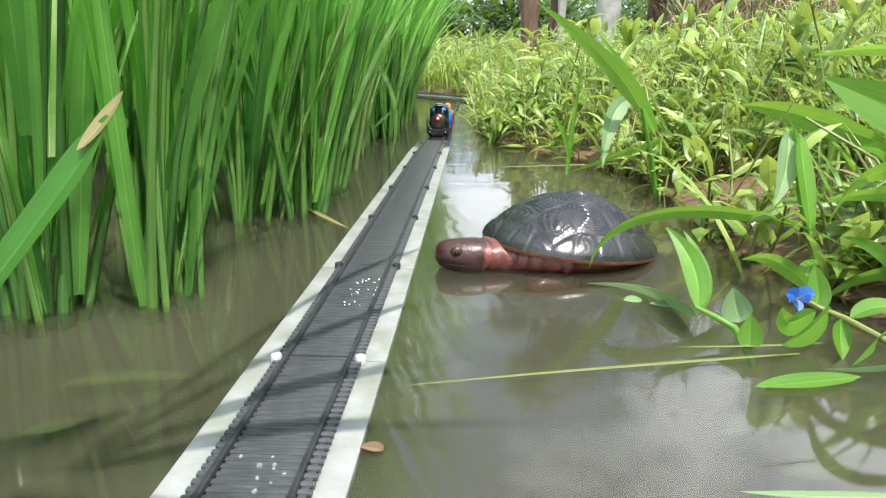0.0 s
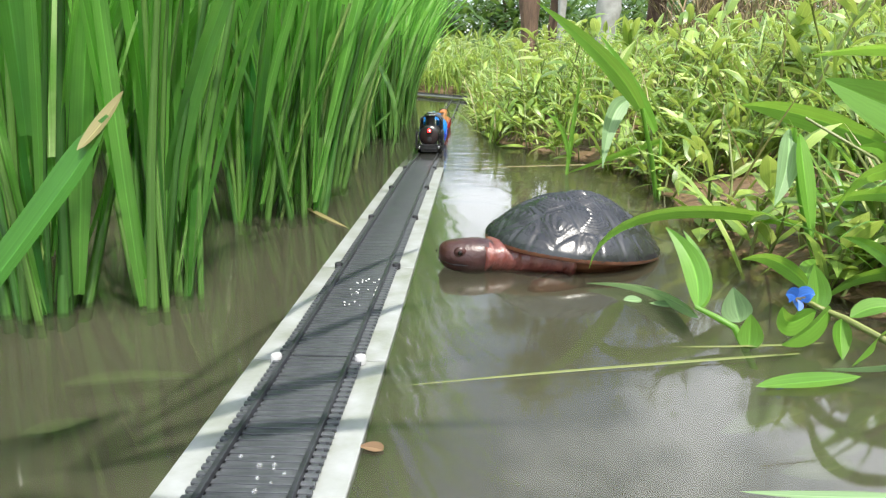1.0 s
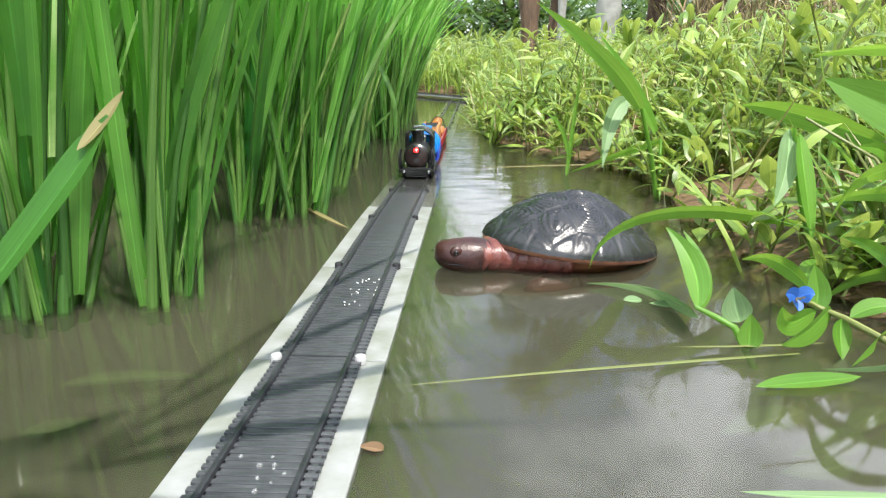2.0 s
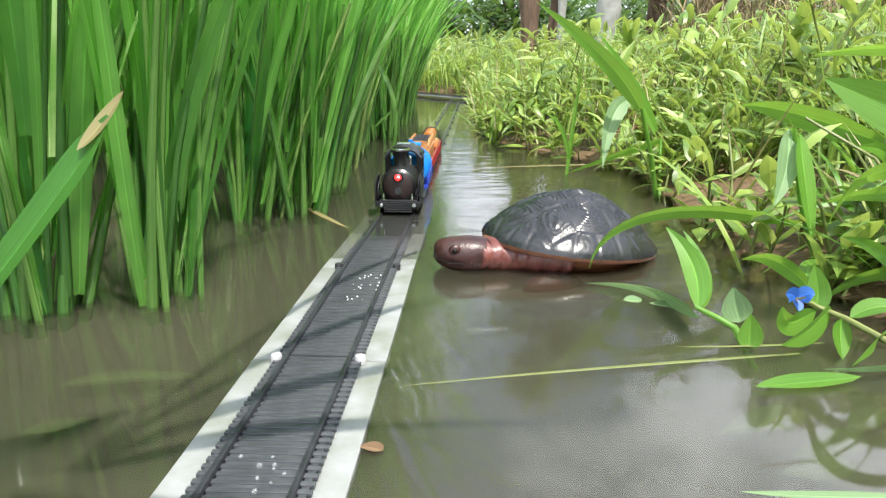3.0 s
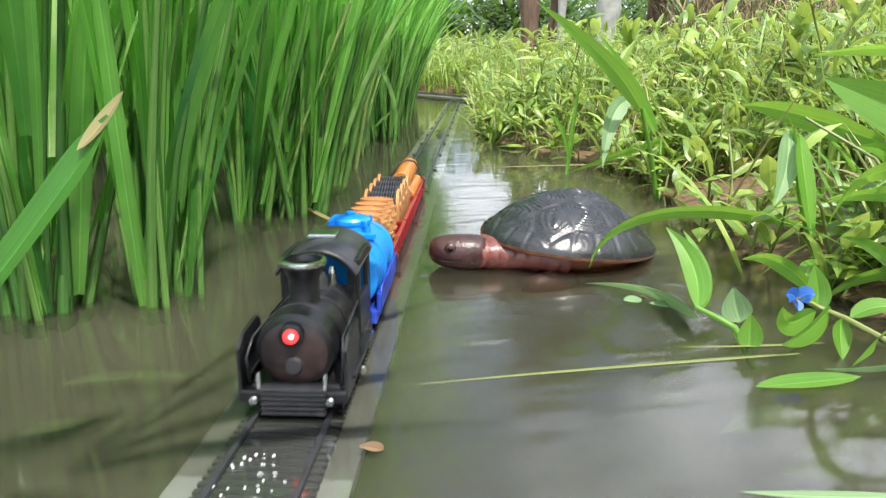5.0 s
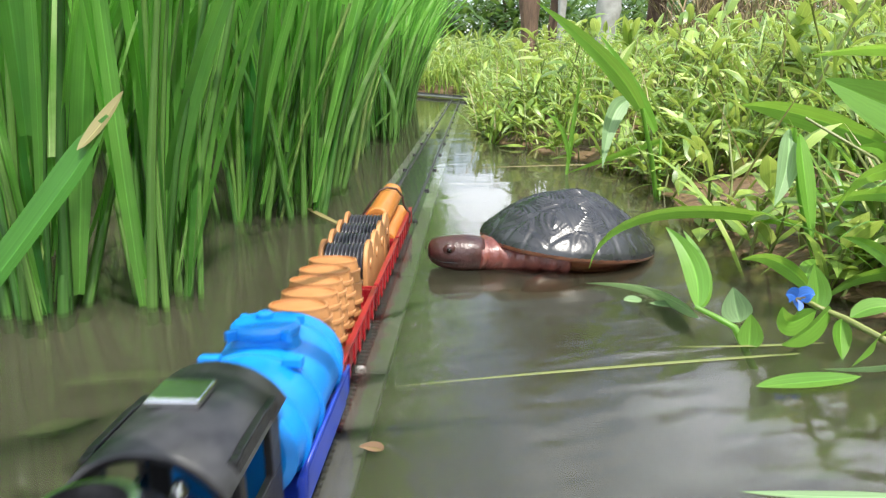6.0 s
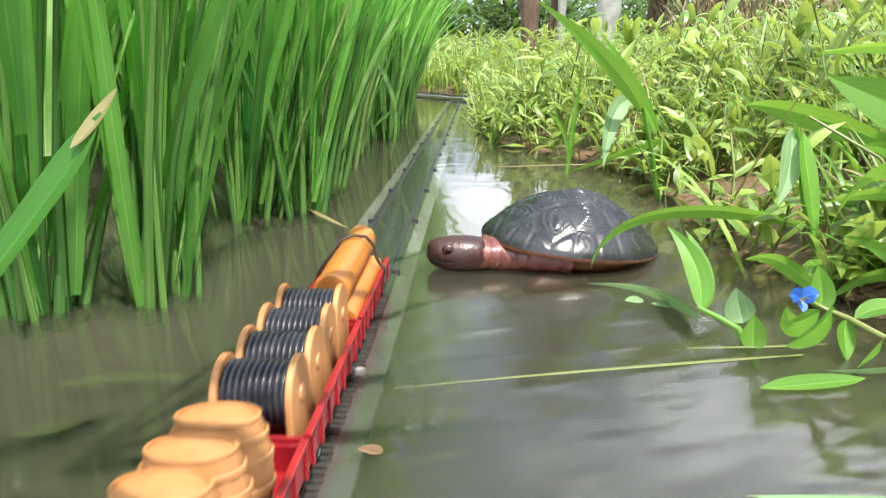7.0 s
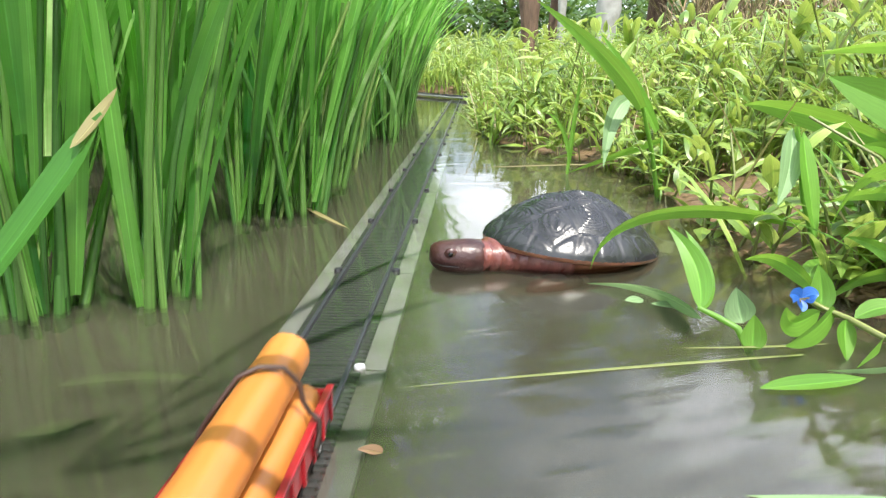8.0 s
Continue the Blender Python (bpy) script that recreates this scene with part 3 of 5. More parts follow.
    part("chimney_rim", bm, M_CHROME, t, "worn silver chimney rim", smooth=50)
    for y, r, h in ((0.0445, 0.0058, 0.048),):
        bm = lathe(bmesh.new(), [(r * 1.15, 0.039), (r, 0.0415), (r, h - 0.003), (r * 0.75, h - 0.0008), (r * 0.1, h)], 24, at=(0, y, 0))
        part("dome", bm, M_GREY, t, smooth=40)
    for s in (-1, 1):
        bm = lathe(bmesh.new(), [(0.0016, 0.0395), (0.0016, 0.0455), (0.0021, 0.0460), (0.0012, 0.0485)], 12, at=(s * 0.0068, 0.050, 0))
        part("valve", bm, M_CHROME, t, "silver valve", smooth=40)
    # cab with open front windows and curved roof
    for s in (-1, 1):
        bm = bmesh.new()
        x0, x1 = s * 0.0165 - 0.0011, s * 0.0165 + 0.0011
        box(bm, x0, x1, 0.056, 0.088, 0.0135, 0.031, 0.0004)
        part("cab_side", bm, M_BLACK, t)
        for y0, y1 in ((0.056, 0.060), (0.080, 0.088)):
            bm = bmesh.new()
            box(bm, x0, x1, y0, y1, 0.0308, 0.050, 0.0004)
            part("cab_pillar", bm, M_BLACK, t)
        bm = bmesh.new()
        box(bm, x0, x1, 0.0595, 0.0805, 0.046, 0.0505, 0.0004)
        part("window_head", bm, M_BLACK, t)
        bm = bmesh.new()
        x0, x1 = sorted((s * 0.0125, s * 0.0155))
        box(bm, x0, x1, 0.0555, 0.0577, 0.038, 0.050, 0.0003)
        part("cab_pillar", bm, M_BLACK, t)
    bm = bmesh.new()
    box(bm, -0.0155, 0.0155, 0.0555, 0.0577, 0.0135, 0.038, 0.0004)
    part("cab_front", bm, M_BLACK, t)
    bm = bmesh.new()
    box(bm, -0.0022, 0.0022, 0.0555, 0.0577, 0.0379, 0.050, 0.0003)
    part("cab_pillar", bm, M_BLACK, t)
    bm = bmesh.new()
    n = 14
    rows = []
    for y in (0.048, 0.0485, 0.0955, 0.096):
        row = []
        for k in range(n + 1):
            a = radians(-62 + 124 * k / n)
            inset = 0.0006 if y in (0.048, 0.096) else 0
            row.append(((0.0205 - inset) * math.sin(a), y, 0.0365 + (0.0200 - inset) * math.cos(a)))
        rows.append(row)
    top = [[bm.verts.new(p) for p in r] for r in rows]
    low = [[bm.verts.new((p[0] * 0.95, p[1], p[2] - 0.0015)) for p in r] for r in rows]
    for a, b in zip(top, top[1:]):
        for k in range(n):
            bm.faces.new((a[k], a[k + 1], b[k + 1], b[k]))
    for a, b in zip(low, low[1:]):
        for k in range(n):
            bm.faces.new((a[k], b[k], b[k + 1], a[k + 1]))
    for k in range(n):
        bm.faces.new((top[0][k], low[0][k], low[0][k + 1], top[0][k + 1]))
        bm.faces.new((top[-1][k], top[-1][k + 1], low[-1][k + 1], low[-1][k]))
    roof = part("roof", bm, M_GREY, t, "curved dark roof", smooth=35)
    bm = bmesh.new()
    box(bm, -0.0075, 0.0055, 0.068, 0.080, 0.0562, 0.0584, 0.0006)
    part("hatch", bm, M_CHROME, roof, "pale silver roof hatch")
    wheels = [(0.014, 0.0052), (0.040, 0.0085), (0.058, 0.0085), (0.076, 0.0085), (0.089, 0.0042)]
    for y, r in wheels:
        wheel_pair(t, y, r)
    for o in t.children_recursive:      # everything above is drawn small; bring it to the model's size
        o.data.transform(Matrix.Diagonal((1.12, 1.06, 1.10, 1)) if o.parent is t or o.parent.parent is t else Matrix())
        o.location.y, o.location.z = o.location.y * 1.06, o.location.z * 1.10
    return t


def tender():
    t = thing("tank_wagon", "bright blue plastic tank wagon with a ribbed round top", "toy wagon")
    bm = bmesh.new()
    box(bm, -0.0185, 0.0185, 0.0, 0.082, 0.0065, 0.0150, 0.001)
    box(bm, -0.0196, 0.0196, 0.001, 0.081, 0.0125, 0.0145, 0.0004)
    part("chassis", bm, M_BLUE_D, t, "deep blue chassis")
    prof = [(0.0, 0.0008), (0.0175, 0.0008), (0.0205, 0.0030)]
    for y in (0.014, 0.034, 0.068):
        prof += [(0.0208, y - 0.0016), (0.0219, y - 0.0012), (0.0219, y + 0.0012), (0.0208, y + 0.0016)]
    prof += [(0.0205, 0.078), (0.0175, 0.0805), (0.0, 0.0805)]
    bm = lathe(bmesh.new(), prof, 48, "y", (0, 0, 0.0315), sx=0.92, sy=0.92, cap=False)
    part("tank", bm, M_BLUE, t, smooth=30)
    bm = lathe(bmesh.new(), [(0.0105, 0.048), (0.0098, 0.0525), (0.0105, 0.0535), (0.0105, 0.0555), (0.0092, 0.0570), (0.0030, 0.0580)], 32, at=(0, 0.050, 0))
    dome = part("dome", bm, M_BLUE, t, smooth=30)
    bm = lathe(bmesh.new(), [(0.0026, 0.0570), (0.0026, 0.0600), (0.0016, 0.0606)], 14, at=(0, 0.050, 0))
    part("cap", bm, M_BLUE, dome, smooth=30)
    for k in range(4):
        bm = bmesh.new()
        a = math.pi / 4 + math.pi / 2 * k
        c, s = math.cos(a), math.sin(a)
        box(bm, 0.0095, 0.0135, -0.0011, 0.0011, 0.0525, 0.0562, 0.0004)
        bmesh.ops.transform(bm, matrix=pose(0, 0.050, 0, 0, 0, math.degrees(a)), verts=bm.verts)
        part("lug", bm, M_BLUE, dome)
    for s in (-1, 1):
        bm = bmesh.new()
        box(bm, s * 0.0120 - 0.0030, s * 0.0120 + 0.0030, 0.030, 0.034, 0.0475, 0.0510, 0.0006)
        part("bracket", bm, M_BLUE, t)
        bm = bmesh.new()
        tube(bm, [(s * 0.0198, 0.004, 0.0145), (s * 0.0204, 0.004, 0.027), (s * 0.0204, 0.078, 0.027), (s * 0.0198, 0.078, 0.0145)], 0.0006, 6)
        part("handrail", bm, M_BLUE_D, t, smooth=180)
        bm = bmesh.new()
        box(bm, s * 0.0192 - 0.0010, s * 0.0192 + 0.0010, 0.002, 0.080, 0.0145, 0.0240, 0.0006)
        part("side_panel", bm, M_BLUE_D, t)
    for y in (0.016, 0.066):
        wheel_pair(t, y, 0.0055)
    for o in t.children_recursive:
        if not o.name.startswith(("wheel", "spoke")):
            o.data.transform(Matrix.Diagonal((1.2, 1.0, 1.0, 1)))
    return t


WAGON = 0.1120


def gondola(label):
    t = thing("open_wagon", label, "toy wagon", "red open wagons")
    bm = bmesh.new()
    box(bm, -0.0175, 0.0175, 0.0, WAGON, 0.0060, 0.0085, 0.0008)
    part("floor", bm, M_RED, t)
    for s in (-1, 1):
        bm = bmesh.new()
        x0, x1 = sorted((s * 0.0166, s * 0.0181))
        box(bm, x0, x1, 0.0, WAGON, 0.0082, 0.0195, 0.0004)
        x0, x1 = sorted((s * 0.0163, s * 0.0194))
        box(bm, x0, x1, -0.0004, WAGON + 0.0004, 0.0190, 0.0208, 0.0005)
        w = part("side_wall", bm, M_RED, t)
        for k in range(8):
            bm = bmesh.new()
            y = 0.003 + (WAGON - 0.006) * k / 7
            x0, x1 = sorted((s * 0.0180, s * 0.0192))
            box(bm, x0, x1, y - 0.0012, y + 0.0012, 0.0065, 0.0190, 0.0004)
            part("rib", bm, M_RED, w)
    for y in (0.0, WAGON - 0.0018):
        bm = bmesh.new()
        box(bm, -0.0165, 0.0165, y, y + 0.0018, 0.0082, 0.0188, 0.0004)
        part("end_wall", bm, M_RED, t)
    bm = bmesh.new()
    tube(bm, [(0, -0.004, 0.0055), (0, 0.002, 0.0055)], 0.0016, 8)
    part("coupling", bm, M_BLACK, t)
    for y in (0.018, WAGON - 0.018):
        wheel_pair(t, y, 0.0045)
    return t


def barrel():
    t = thing("toy_barrel", "tan plastic toy barrel with raised hoops standing in a red wagon", "barrel", "barrels in the wagon")
    prof = []
    for k in range(15):
        z = 0.034 * k / 14
        prof.append((0.0132 + 0.0024 * math.sin(math.pi * k / 14), z))
    bm = bmesh.new()
    lathe(bm, prof, 40, sy=0.61)
    for v in bm.verts:          # shallow grooves between the staves
        a = math.atan2(v.co.y / 0.65, v.co.x)
        g = 1 - 0.035 * max(0, math.cos(a * 14)) ** 6
        v.co.x *= g
        v.co.y *= g
    body = part("body", bm, M_WOOD, t, smooth=40)
    for z in (0.005, 0.012, 0.022, 0.029):
        r = 0.0133 + 0.0024 * math.sin(math.pi * z / 0.034)
        bm = lathe(bmesh.new(), [(r, z - 0.0012), (r + 0.0007, z - 0.0009), (r + 0.0007, z + 0.0009), (r, z + 0.0012)], 36, sy=0.62, cap=False)
        part("hoop", bm, M_WOOD, t, smooth=40)
    bm = lathe(bmesh.new(), [(0.0131, 0.0335), (0.0133, 0.0352), (0.0122, 0.0354), (0.0119, 0.0344), (0.001, 0.0346)], 36, sy=0.62)
    part("lid", bm, M_WOOD, t, smooth=30)
    return t


def reel():
    t = thing("cable_reel", "toy cable reel with tan flanges wound with black cable", "cable reel", "reels in the wagon")
    for s in (-1, 1):
        bm = bmesh.new()
        pts = []
        for k in range(21):
            a = math.pi * k / 20
            pts.append((0.0141 * math.cos(a), 0.0200 + 0.0150 * math.sin(a)))
        pts += [(-0.0141, 0.001), (0.0141, 0.001)]
        x0, x1 = s * 0.0122, s * 0.0149
        rings = [[bm.verts.new((x, y * q, 0.018 + (z - 0.018) * q)) for y, z in pts] for x, q in ((x0, 0.97), (x0 + (x1 - x0) * 0.2, 1), (x0 + (x1 - x0) * 0.8, 1), (x1, 0.97))]
        for a, b in zip(rings, rings[1:]):
            for k in range(len(pts)):
                bm.faces.new((a[k], a[(k + 1) % len(pts)], b[(k + 1) % len(pts)], b[k]))
        bm.faces.new(rings[0])
        bm.faces.new(rings[-1])
        bmesh.ops.recalc_face_normals(bm, faces=bm.faces)
        fl = part("flange", bm, M_WOOD, t, smooth=30)
        bm = lathe(bmesh.new(), [(0.0035, x1 - s * 0.0002), (0.0032, x1 + s * 0.0008), (0.0012, x1 + s * 0.001)], 16, "x", (0, 0, 0.0205))
        part("hub", bm, M_WOOD, fl, smooth=30)
    prof = []
    turns = 10
    for k in range(turns * 6 + 1):
        x = -0.0121 + 0.0242 * k / (turns * 6)
        prof.append((0.0112 + 0.0012 * abs(math.sin(math.pi * k / 6)), x))
    bm = lathe(bmesh.new(), prof, 32, "x", (0, 0, 0.0205))
    part("cable", bm, M_CABLE, t, "glossy black wound cable", smooth=60)
    return t


def toy_log(radius, length, label):
    t = thing("toy_log", label, "toy log", "logs in the wagon")
    bm = bmesh.new()
    prof = [(radius * 0.9, 0.0), (radius, 0.0012)]
    for k in range(1, 12):
        prof.append((radius * (1 + 0.012 * math.sin(k * 2.3)), length * k / 12))
    prof += [(radius, length - 0.0012), (radius * 0.9, length)]
    lathe(bm, prof, 36, "y")
    for v in bm.verts:
        a = math.atan2(v.co.z, v.co.x)
        q = 1 + 0.02 * math.sin(5 * a + 40 * v.co.y) + 0.012 * math.sin(11 * a)
        v.co.x *= q
        v.co.z *= q
    bark = part("bark", bm, M_LOG, t, smooth=35)
    for y, s in ((0.0, -1), (length, 1)):
        bm = bmesh.new()
        for q in (0.35, 0.62):
            lathe(bm, [(radius * q, y), (radius * q, y + s * 0.0003), (radius * (q + 0.06), y + s * 0.0003), (radius * (q + 0.06), y)], 28, "y", cap=False)
        part("growth_ring", bm, M_LOG, t)
    return t


def cord():
    """The dark cord over the load of logs."""
    t = thing("binding_cord", "thin dark cord tied over the logs", "cord")
    bm = bmesh.new()
    pts = [(-0.0198, 0, 0.014), (-0.0200, 0, 0.0205), (-0.0170, 0, 0.0260), (-0.0105, 0, 0.0350), (-0.0050, 0, 0.0425), (0.0015, 0, 0.0447), (0.0090, 0, 0.0430), (0.0140, 0, 0.0365),
           (0.0150, 0, 0.0292), (0.0172, 0, 0.0250), (0.0204, 0, 0.0222), (0.0200, 0, 0.014)]
    fine = []
    for a, b in zip(pts, pts[1:]):
        for k in range(3):
            q = Vector(a).lerp(Vector(b), k / 3)
            q.y = 0.006 * math.sin(q.x * 90)
            fine.append(q)
    fine.append(Vector(pts[-1]))
    tube(bm, fine, 0.0010, 8)
    part("strand", bm, M_WIRE, t, smooth=180)
    return t


# front of the locomotive along the track, second by second
FRONT = [(0.0, 1.455), (0.5, 1.315), (1.0, 1.175), (1.5, 1.035), (3.0, 0.680), (3.5, 0.572), (4.0, 0.465), (4.5, 0.358), (5.8, 0.124), (6.2, 0.050), (6.5, 0.000), (7.0, -0.085), (7.5, -0.179), (8.0, -0.276)]
TRAIN_X = -0.0750
CARGO = []            # (thing, offset along the train, sideways, height, turn)
loco = locomotive()
CARGO.append((loco, 0.0, 0, 0, 0))
CARGO.append((tender(), 0.0980, 0, 0, 0))
W1, W2, W3 = 0.1900, 0.3065, 0.4230
wagon = gondola("red plastic open wagon loaded with tan barrels")
CARGO.append((wagon, W1, 0, 0, 0))
for off, text in ((W2, "red plastic open wagon loaded with cable reels"), (W3, "red plastic open wagon loaded with orange logs")):
    w = copy_thing(wagon, pose(0, 0, 0))
    w["label"] = text
    CARGO.append((w, off, 0, 0, 0))
b0 = barrel()
for k in range(5):
    b = b0 if k == 0 else copy_thing(b0, pose(0, 0, 0))
    CARGO.append((b, W1 + 0.0125 + 0.0186 * k, -0.0022 + 0.0006 * math.sin(k * 2), 0.0086, 0))
r0 = reel()
for k in range(4):
    r = r0 if k == 0 else copy_thing(r0, pose(0, 0, 0))
    CARGO.append((r, W2 + 0.0148 + 0.0274 * k, -0.0025 + 0.0005 * math.sin(k * 3), 0.0086, 0))
CARGO.append((toy_log(0.0093, 0.112, "thick orange plastic log on top of the load"), W3 + 0.002, 0.0028, 0.0330, 1.0))
CARGO.append((toy_log(0.0078, 0.102, "thinner orange plastic log in the wagon"), W3 + 0.0030, -0.0082, 0.0166, 0))
CARGO.append((toy_log(0.0078, 0.102, "thinner orange plastic log in the wagon"), W3 + 0.0030, 0.0082, 0.0166, 0))
CARGO.append((cord(), W3 + 0.075, 0, 0, 0))


# ---------------------------------------------------------------- turtle
def turtle():
    t = thing("turtle", "live black-shelled turtle with a red-brown head in shallow water", "turtle")
    # carapace: a dome whose shields are grooved and ringed
    a, b, h = 0.070, 0.058, 0.0385
    cells = [(u, 0.0) for u in (-0.82, -0.42, 0.0, 0.42, 0.82)] + [(u, s * 0.56) for u in (-0.60, -0.2, 0.2, 0.60) for s in (-1, 1)]
    for k in range(24):
        an = 2 * math.pi * (k + 0.5) / 24
        cells.append((1.02 * math.cos(an), 1.02 * math.sin(an)))
    cells = np.array(cells)
    nr, na = 110, 260
    v, f = [], []
    for i in range(nr + 1):
        r = i / nr
        for j in range(na):
            an = 2 * math.pi * j / na
            u, w = r * math.cos(an), r * math.sin(an)
            dd = np.sort(np.hypot(cells[:, 0] - u, cells[:, 1] - w))
            gap = dd[1] - dd[0]
            z = h * (0.62 * max(0, 1 - r ** 1.9) ** 0.95 + 0.38 * max(0, 1 - r ** 2.4) ** 0.5)
            z += -0.0013 * math.exp(-(gap / 0.03) ** 2) + 0.00062 * math.sin(gap * 95) * min(1, gap / 0.05) * (0.35 + 0.65 * (r < 0.86))
            z += 0.0022 * math.exp(-(w / 0.09) ** 2) * (1 - r)
            flare = 1 + 0.05 * max(0, r - 0.85) / 0.15
            v.append((a * u * flare, b * w * flare, z))
    for i in range(nr):
        for j in range(na):
            f.append((i * na + j, (i + 1) * na + j, (i + 1) * na + (j + 1) % na, i * na + (j + 1) % na))
    shell = flat("carapace", v, f, M_SHELL, t, "wet black carapace with ringed shields")
    # rim and plastron
    bm = bmesh.new()
    prof = [(1.050, 0.0), (1.045, -0.0022), (1.0, -0.0036), (0.86, -0.0042), (0.80, -0.008), (0.74, -0.014), (0.05, -0.016)]
    lathe(bm, [(r * a, z) for r, z in prof], 64, sy=b / a)
    part("rim", bm, M_RIM, t, "orange-brown shell rim and belly", smooth=60)
    for x, y, sx in ((-0.042, -0.043, 1), (-0.040, 0.043, 1), (0.045, -0.036, 1), (0.045, 0.036, 1)):
        bm = bmesh.new()
        lathe(bm, [(0.001, -0.012), (0.010, -0.010), (0.0125, -0.003), (0.011, 0.004), (0.005, 0.009), (0.001, 0.010)], 24, at=(x * 0.80, y * 0.80, -0.0255 if x < 0 else -0.028), sx=2.3, sy=0.9)
        for v in bm.verts:
            v.co.z += 0.0011 * math.sin(v.co.x * 700 + v.co.y * 300) + (v.co.x - x) * 0.10
        leg = part("leg", bm, M_NECK, t, "wrinkled red-brown leg", smooth=180)
        for k in range(4):
            bm = bmesh.new()
            lathe(bm, [(0.0011, 0.0), (0.0007, -0.003), (0.0001, -0.005)], 8, "x", (x - 0.012, y * 0.86 - 0.005 + 0.0032 * k, -0.026))
            part("claw", bm, M_RIM, leg)
    bm = lathe(bmesh.new(), [(0.0001, 0.022), (0.002, 0.014), (0.004, 0.002), (0.005, -0.004)], 14, "x", (0.066, 0, -0.008))
    part("tail", bm, M_NECK, t, smooth=180)
    # neck with wrinkles, head with snout, mouth and eyes
    bm = bmesh.new()
    n = 22
    prof = []
    for k in range(n + 1):
        s = k / n
        prof.append((0.0130 + 0.0105 * s ** 1.2 + 0.0006 * math.sin(s * 40), s * 0.056))
    lathe(bm, prof, 36, "x", (-0.086, 0, -0.0075), sy=0.82)
    for v in bm.verts:
        s = (v.co.x + 0.086) / 0.056
        v.co.z -= 0.004 * (1 - s)
        v.co.y *= 1 + 0.9 * max(0, s) ** 1.2
        v.co.z += 0.0010 * math.sin(v.co.x * 900 + v.co.y * 160)
    part("neck", bm, M_NECK, t, "wrinkled red-brown neck", smooth=180)
    bm = bmesh.new()
    prof = [(q * 1.38, x * 1.12) for q, x in [(0.0008, -0.031), (0.0042, -0.0305), (0.0068, -0.0285), (0.0086, -0.0245), (0.0099, -0.019), (0.0108, -0.012), (0.0110, -0.005), (0.0102, 0.002), (0.0085, 0.006)]]
    lathe(bm, prof, 36, "x", sx=0.95, sy=0.90)
    for v in bm.verts:
        if v.co.x < -0.018:
            v.co.z += 0.0012 * (-0.018 - v.co.x) / 0.013
        if v.co.z < -0.002 and abs(v.co.z + 0.0035) < 0.0008:
            v.co.y *= 0.94
    me_head = part("skull", bm, M_SKIN, t, "smooth wet red-brown head", smooth=180)
    for s in (-1, 1):
        bm = lathe(bmesh.new(), [(0.0001, -0.0021), (0.0016, -0.0015), (0.0023, 0.0), (0.0016, 0.0014), (0.0001, 0.002)], 16, "y", (-0.0200, s * 0.0126, 0.0048))
        e = part("eye", bm, M_EYE, me_head, "glossy dark eye", smooth=180)
        bm = bmesh.new()
        bmesh.ops.create_uvsphere(bm, u_segments=16, v_segments=8, radius=0.0048, matrix=Matrix.LocRotScale((-0.0198, s * 0.0112, 0.0050), None, (1, 0.55, 0.9)))
        part("eyelid", bm, M_SKIN, me_head, smooth=180)
        bm = bmesh.new()
        tube(bm, [(-0.0351, 0, -0.0022), (-0.0324, s * 0.0075, -0.0028), (-0.025, s * 0.0115, -0.0042), (-0.014, s * 0.0139, -0.0044)], 0.0004, 6)
        part("mouth", bm, M_EYE, me_head, "thin dark mouth line")
        bm = bmesh.new()
        bmesh.ops.create_uvsphere(bm, u_segments=8, v_segments=6, radius=0.0006, matrix=pose(-0.0366, s * 0.0014, 0.0034))
        part("nostril", bm, M_EYE, me_head)
    return t, me_head


TURTLE, TURTLE_HEAD = turtle()


def turtle_pose(dx=0.0, dz=0.0, pitch=0.0):
    return pose(0.0775 + dx, 0.540, 0.0105 + dz, 2.0, 7.0 + pitch, 30)


def head_pose(dx=0.0, dz=0.0, turn=0.0):
    return pose(-0.0800 + dx, 0.0005, -0.0118 + dz, 0, -6.0, turn - 24)


# ---------------------------------------------------------------- rice
def rice_geometry(rng, blades, height, spread, lean, wide=1.0):
    """Stalks and blades of one clump, blade by blade."""
    out, stalks = [], Leaves()
    for k in range(blades):
        a = rng.uniform(0, 2 * math.pi)
        r = spread * math.sqrt(rng.random())
        bx, by = r * math.cos(a), r * math.sin(a)
        hd = math.atan2(by + rng.uniform(-0.02, 0.02) + lean[1], bx + rng.uniform(-0.02, 0.02) + lean[0])
        rise = radians(89 - 24 * rng.random() ** 1.5)
        L = Leaves()
        start = rng.uniform(0.0, 1.0) ** 2 * 0.16 * height / 0.5
        d = (math.cos(rise) * math.cos(hd), math.cos(rise) * math.sin(hd), math.sin(rise))
        base = (bx + d[0] * start, by + d[1] * start, -0.04 + d[2] * (start + 0.04))
        L.blade(base, hd, rise, height * rng.uniform(0.62, 1.1), 0.0082 * wide * rng.uniform(0.45, 1.4), radians(rng.uniform(4, 62)), seg=9, fold=rng.uniform(0.15, 0.5),
                twist=rng.uniform(-1.6, 1.6), wave=rng.uniform(-0.25, 0.25), power=2.0)
        out.append(L)
        if k % 2 == 0:
            stalks.stalk([(bx, by, -0.05), (bx + d[0] * 0.1, by + d[1] * 0.1, 0.09), (bx + d[0] * 0.22, by + d[1] * 0.22, 0.20)], 0.0036 * rng.uniform(0.5, 1.3), 0.0016)
    return out, stalks


